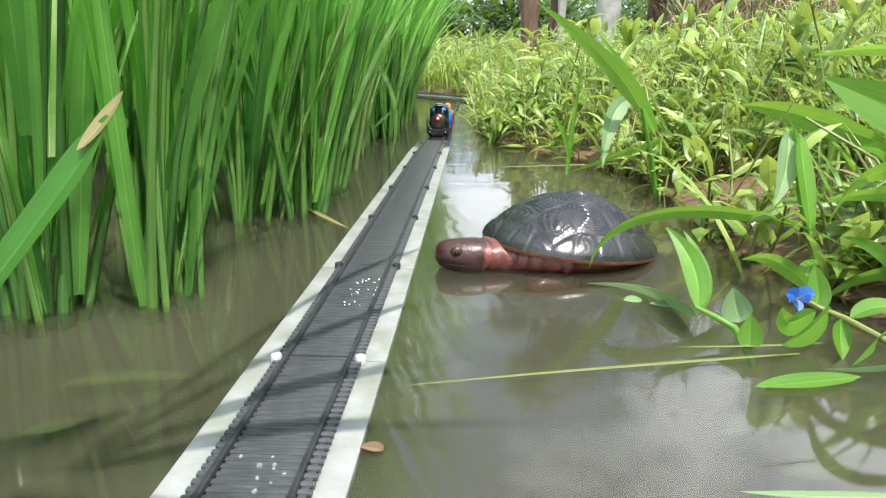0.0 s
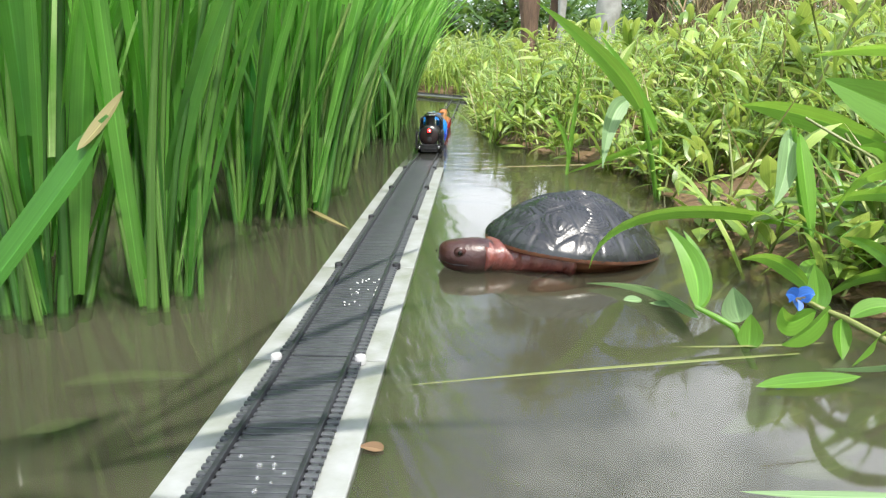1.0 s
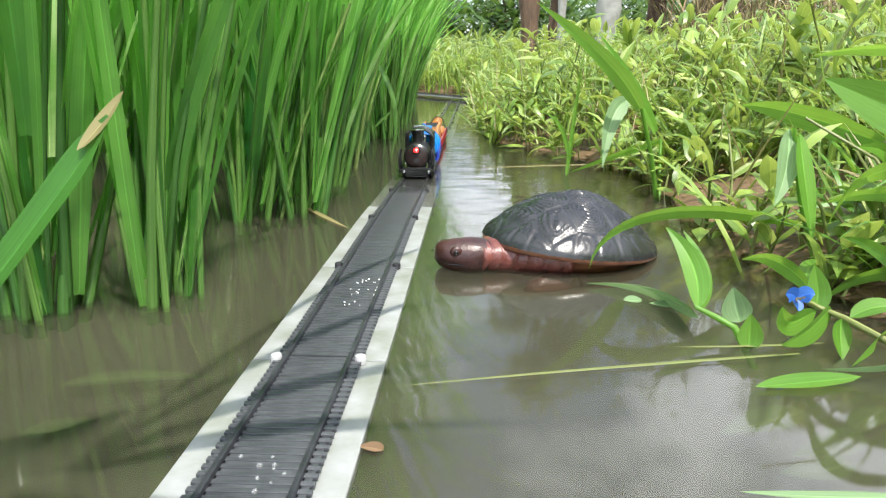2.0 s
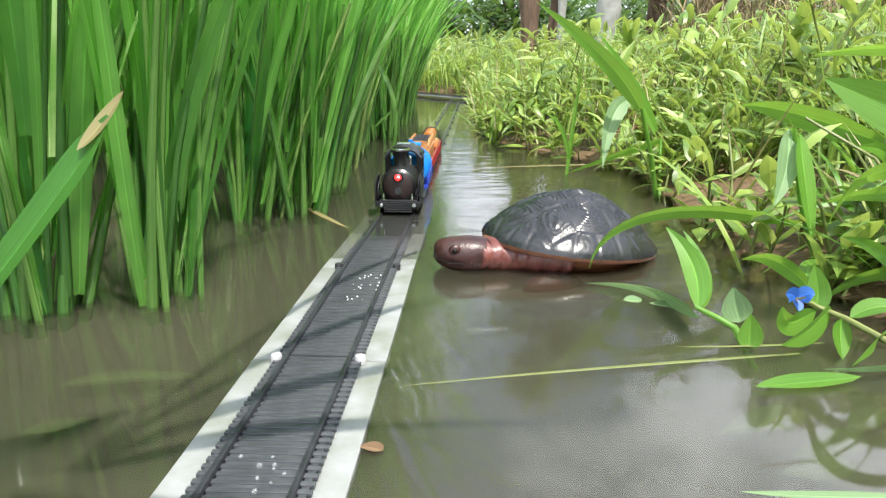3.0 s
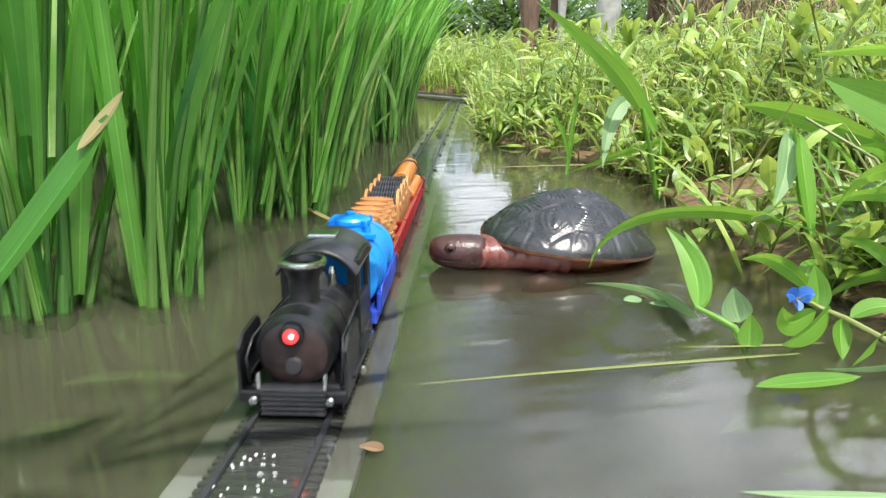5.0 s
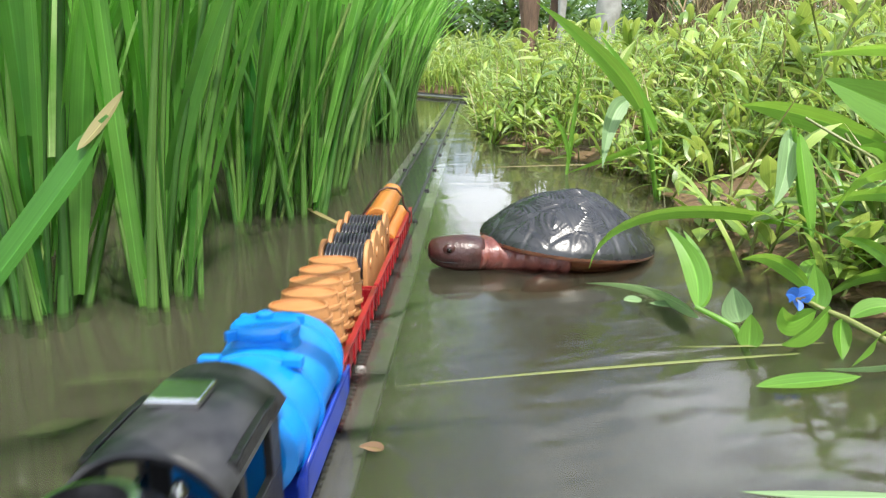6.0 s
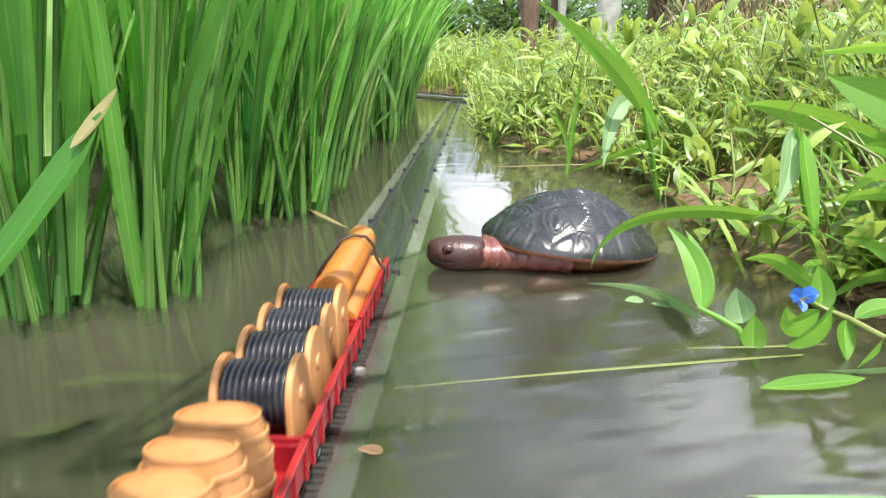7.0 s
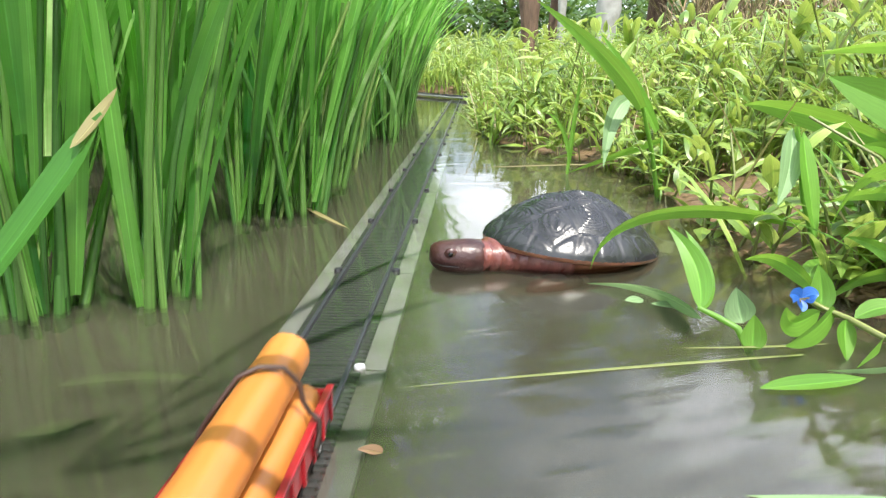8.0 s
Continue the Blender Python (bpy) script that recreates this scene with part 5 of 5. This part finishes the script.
leaf_plant("rice_plant", "bent pale rice blade drooping to the water", "rice plant", (-0.215, 1.17, 0.0), [
    (M_RICE_STALK, 0.008, "grass", 0.3, (-0.160, 1.10, 0.1615), (-0.124, 1.10, 0.085), (-0.133, 1.10, -0.002)),
    (M_RICE_STALK, 0.005, "grass", 0.3, (-0.130, 1.10, 0.074), (-0.146, 1.10, 0.060), (-0.160, 1.10, 0.046))],
    [([(-0.215, 1.17, -0.03), (-0.190, 1.14, 0.10), (-0.160, 1.10, 0.1630)], 0.0026, 0.0016, M_RICE_STALK)], "rice plants")
# a tall reed beside the camera, whose blades lean over and shade the near track in bands
leaf_plant("reed", "tall thin reed whose blades lean over the track", "reed", (-0.34, 0.02, 0.0), [
    (M_RICE_NEAR, 0.012, "grass", 1.2, (-0.050, 0.085, 0.335), (0.040, 0.120, 0.330), (0.135, 0.150, 0.290)),
    (M_RICE_NEAR, 0.010, "grass", 1.2, (-0.060, 0.070, 0.335), (0.040, 0.060, 0.330), (0.140, 0.065, 0.300)),
    (M_RICE_NEAR, 0.012, "grass", 1.2, (-0.050, 0.090, 0.335), (0.045, 0.165, 0.340), (0.140, 0.225, 0.310)),
    (M_RICE_NEAR, 0.010, "grass", 1.2, (-0.050, 0.090, 0.335), (0.025, 0.220, 0.345), (0.110, 0.330, 0.310)),
    (M_RICE_NEAR, 0.012, "grass", 1.2, (-0.060, 0.070, 0.335), (0.030, 0.015, 0.320), (0.130, 0.000, 0.290)),
    (M_RICE_NEAR, 0.010, "grass", 1.2, (-0.050, 0.090, 0.335), (0.010, 0.290, 0.350), (0.080, 0.440, 0.330))],
    [([(-0.34, 0.02, -0.03), (-0.30, 0.03, 0.14), (-0.20, 0.05, 0.28), (-0.045, 0.09, 0.337)], 0.0022, 0.0011, M_RICE_STALK)])

BUBBLES = []
# bubbles on the wet track; the smaller white ones also stand in for glints
rng = random.Random(3)
for k in range(34):
    r = rng.uniform(0.0006, 0.0014) if k < 9 else rng.uniform(0.0003, 0.0007)
    bm = bmesh.new()
    bmesh.ops.create_uvsphere(bm, u_segments=12, v_segments=7, radius=r)
    ob = part("bubble", bm, M_BUBBLE if k < 9 else M_FOAM_GLINT, None, smooth=180)
    near = k < 9
    x = TRACK_X + rng.uniform(-0.010, 0.010) + (0 if near else 0.006)
    y = rng.uniform(0.205, 0.232) if near else rng.uniform(0.395, 0.450)
    ob.matrix_basis = pose(x, y, 0.0042)
    BUBBLES.append((ob, x, y, near))
    tagged(ob, "tiny water bubble on the wet track, the small ones painted glint-white", "bubble", "bubbles")


# ---------------------------------------------------------------- far side: trees, trunks and brush
def tree(rng, label, height, spread, leaf, count, trunk_r, bare=0.35):
    t = thing("tree", label, "tree", "trees behind the bank")
    W = Leaves()
    top = height * 0.7
    W.stalk([(0, 0, -0.3), (0.03 * height, 0.02, height * 0.3), (-0.02 * height, 0.03, top)], trunk_r, trunk_r * 0.4, 9)
    C = Leaves()
    clumps = []
    for k in range(11):
        a, z = rng.uniform(0, 6.28), rng.uniform(bare, 0.85) * height
        r = spread * rng.uniform(0.35, 0.9) * (1.1 - 0.5 * z / height)
        e = (r * math.cos(a), r * math.sin(a), z + rng.uniform(0.02, 0.15) * height)
        W.stalk([(0, 0, z * 0.8), (e[0] * 0.5, e[1] * 0.5, (z * 0.8 + e[2]) / 2 + 0.03), e], trunk_r * 0.35, trunk_r * 0.1, 5)
        clumps.append(e)
    clumps.append((0, 0, height * 0.9))
    for k in range(count):
        c = rng.choice(clumps)
        q = [c[i] + rng.gauss(0, 1) * spread * (0.26 if i < 2 else 0.2) for i in range(3)]
        C.blade(q, rng.uniform(0, 6.28), rng.uniform(-0.6, 0.6), leaf * rng.uniform(0.6, 1.3), leaf * 0.45, rng.uniform(0.2, 1.0), seg=2, form="lance", fold=0.3)
    W.done("trunk", M_BARK, t, "brown trunk and limbs")
    C.done("crown", M_FOREST, t, "dark green uneven crown")
    return t


rng = random.Random(23)
far_kinds = [tree(rng, "tall dark green tree in the woods behind the paddy", 2.0, 1.0, 0.13, 1500, 0.07, bare=0.0) for k in range(3)]
for k, (x, y) in enumerate(((-2.2, 15.0), (-0.9, 16.0), (0.6, 15.0))):
    far_kinds[k].matrix_basis = pose(x, y, 0.2)
for k in range(26):
    x = -9 + 0.95 * k + rng.uniform(-0.4, 0.4)
    y = 16.5 + rng.uniform(-1.5, 4)
    copy_thing(rng.choice(far_kinds), pose(x, y, 0.2, 0, 0, rng.uniform(0, 360)))
near_kinds = [tree(rng, "leafy green tree at the edge of the bank", 2.3, 0.75, 0.11, 1300, 0.06) for k in range(2)]
near_kinds[0].matrix_basis = pose(1.3, 5.6, 0.12)
near_kinds[1].matrix_basis = pose(2.6, 5.2, 0.12)
for x, y in ((2.0, 6.6), (3.4, 5.6), (3.9, 4.4), (4.2, 3.0), (2.9, 6.9), (4.6, 6.0), (1.9, 7.6)):
    copy_thing(rng.choice(near_kinds), pose(x, y, 0.12, 0, 0, rng.uniform(0, 360)))


for x, y, h in ((0.55, 5.6, 2.5),):
    t = tree(rng, "tall leafy tree standing over the weeds", h, 0.45, 0.11, 1300, 0.045, bare=0.30)
    t.matrix_basis = pose(x, y, 0.12)


def trunk(x, y, r, height, material, label, name="bare_tree", lean=0.0):
    bm = bmesh.new()
    prof = [(r * (1.5 if k == 0 else 1.0 + 0.12 * math.sin(k * 1.9)), height * k / 12) for k in range(13)]
    lathe(bm, prof, 18)
    for v in bm.verts:
        a = math.atan2(v.co.y, v.co.x)
        q = 1 + 0.10 * math.sin(3 * a + v.co.z * 5) + 0.05 * math.sin(7 * a - v.co.z * 11)
        v.co.x, v.co.y = v.co.x * q + lean * v.co.z, v.co.y * q
    ob = part(name, bm, material, None, smooth=60)
    ob.matrix_basis = pose(x, y, ground_z(x, y) - 0.03)
    return tagged(ob, label, "tree" if name == "bare_tree" else "post", "trunks behind the bank")


trunk(0.345, 4.6, 0.058, 1.3, M_BARK, "rough red-brown tree trunk behind the weeds", lean=-0.03)
trunk(0.60, 5.2, 0.028, 1.4, M_POST, "thin pale grey trunk behind the weeds", lean=0.02)
trunk(0.86, 5.0, 0.075, 1.2, M_POST, "weathered pale grey post behind the weeds", "post", lean=0.08)
trunk(1.55, 5.0, 0.05, 1.3, M_BARK, "dark brown trunk among dry brush", lean=0.06)
trunk(1.80, 5.3, 0.06, 1.3, M_BARK, "dark brown trunk among dry brush", lean=-0.05)
trunk(2.10, 4.9, 0.045, 1.3, M_BARK, "dark brown trunk among dry brush", lean=0.03)


def brush():
    rng = random.Random(31)
    W = Leaves()
    for k in range(9000):
        x, y = rng.uniform(-9, 8), rng.uniform(12.0, 17.0)
        top = 1.25 + 0.5 * noise.noise((x * 0.6, y * 0.3, 5)) + 0.25 * noise.noise((x * 2.1, y, 9))
        W.blade((x, y, 0.2 + rng.random() * top), rng.uniform(0, 6.28), rng.uniform(-0.5, 1.0), rng.uniform(0.18, 0.42), rng.uniform(0.10, 0.2), rng.uniform(0.2, 1.2), seg=2, form="lance", fold=0.3)
    tagged(W.done("far_woods", M_FOREST), "dark green far thicket at the edge of the woods", "woods", kind="stuff")
    B, G = Leaves(), Leaves()
    for k in range(2600):
        x, y = rng.uniform(1.15, 4.2), rng.uniform(3.9, 5.6)
        if x / y < 0.26:
            continue
        z = ground_z(x, y)
        B.blade((x, y, z), rng.uniform(0, 6.28), radians(rng.uniform(55, 89)), rng.uniform(0.25, 0.75), rng.uniform(0.004, 0.014), radians(rng.uniform(0, 90)), seg=4, twist=rng.uniform(-1, 1))
    for k in range(5200):
        x, y = rng.uniform(-1.3, 4.4), rng.uniform(3.8, 7.5)
        z = ground_z(x, y)
        q = z + rng.uniform(0.02, 0.20 + 0.06 * max(0, x))
        G.blade((x, y, q), rng.uniform(0, 6.28), rng.uniform(-0.3, 1.2), rng.uniform(0.05, 0.12), rng.uniform(0.018, 0.04), rng.uniform(0.2, 1.2), seg=3, form="lance", fold=0.3)
    tagged(B.done("dry_brush", M_THATCH), "dry brown brush and vines at the wood's edge", "brush", kind="stuff")
    tagged(G.done("shrubs", M_COVER), "low bright green shrubs behind the bank", "shrubs", kind="stuff")


brush()


# ---------------------------------------------------------------- moving things
def front_at(t):
    ts, ys = zip(*FRONT)
    return float(np.interp(t, ts, ys))


def time_at(y):
    """When the locomotive's front reaches y."""
    ts, ys = zip(*FRONT)
    return float(np.interp(-y, [-q for q in ys], ts))


def ripple_sheet(name, half_x, half_y, z, label):
    n = 40
    v = [(half_x * math.cos(2 * math.pi * k / n), half_y * math.sin(2 * math.pi * k / n), 0) for k in range(n)]
    ob = flat(name, v, [tuple(range(n))], M_RIPPLE)
    ob.location = (0, 0, z)
    return tagged(ob, label, "water", kind="structure")


WAKES = [(ripple_sheet("water_wake", 0.30, 0.42, 0.0006, "ripples spreading over the water beside the train"), 0.10, 0.05),
         (ripple_sheet("water_wake", 0.30, 0.42, 0.0009, "ripples spreading over the water behind the train"), 0.02, 0.45)]


def sunk(ahead):
    """0 for a track still afloat, 1 under the train's weight, and awash again behind the last wagon."""
    down = min(1, max(0, (0.24 - ahead) / 0.26))
    back = min(1, max(0, (-0.47 - ahead) / 0.16))
    return down * down * (3 - 2 * down) - 0.36 * back * back * (3 - 2 * back)


def motions():
    times = [k * 0.5 for k in range(17)]
    for ob, off, side, up, turn in CARGO:
        walk(ob, [(t, pose(TRAIN_X + side, y + off, RAIL + up - 0.0015 + 0.0004 * math.sin(7 * t + off * 20), 0, 0.5 * math.sin(3 * t + off * 9), turn)) for t, y in FRONT])
    for ob, x, off in WAKES:
        walk(ob, [(t, pose(x, max(0.15, y * 0.9 + off + 0.12 - 0.05 * t), ob.location.z, 0, 0, 3 * t)) for t, y in FRONT])
    # the floating track sinks under the weight and stays awash
    for ob, y in SECTIONS:
        rows = []
        for k in range(33):
            t = k * 0.25
            z0, z1 = (DRY - 0.0064 * sunk(front_at(t) - q) for q in (y, y + STEP))
            rows.append((t, pose(TRACK_X, y, z0, math.degrees(math.atan2(z1 - z0, STEP)))))
        walk(ob, rows)
    # some bubbles stay, others are pushed along by the water that the train drives before it
    push = [(0, 0.0), (2.5, 0.0), (3.0, 0.01), (3.5, -0.085), (4.0, -0.145), (4.5, -0.180), (5.0, -0.215), (5.5, -0.29), (6.0, -0.37), (8.0, -0.46)]
    for ob, x, y, near in BUBBLES:
        if near:
            walk(ob, [(k * 0.5, pose(x, y, 0.0042 - 0.0040 * sunk(front_at(k * 0.5) - y))) for k in range(17)])
        else:
            walk(ob, [(t, pose(x - 0.012 * (t > 3.2), y + d, 0.0046 - 0.0040 * sunk(front_at(t) - y - d))) for t, d in push])
    drift = [(0, 0, 0), (0.5, 0.001, 0), (1.0, 0.002, 0), (1.5, 0.001, 0), (3.0, -0.0005, 0.001), (4.0, 0.0, 0.0015), (4.5, -0.001, 0.0018), (6.0, -0.002, 0.001), (6.5, -0.001, 0.0018), (7.0, -0.001, 0.001), (7.5, -0.0005, 0.0005), (8.0, 0, -0.0005)]
    walk(TURTLE, [(t, turtle_pose(dx, dz)) for t, dx, dz in drift])
    reach = [(0, 0, 0), (1.0, 0.0005, 0), (1.5, 0, 0), (3.0, -0.001, 0.0005), (3.5, -0.001, 0.0008), (4.5, -0.003, 0.001), (6.0, -0.004, 0.001), (6.5, -0.006, 0.001), (7.0, -0.006, 0.0005), (8.0, -0.005, -0.0005)]
    walk(TURTLE_HEAD, [(t, head_pose(dx, dz)) for t, dx, dz in reach])


motions()
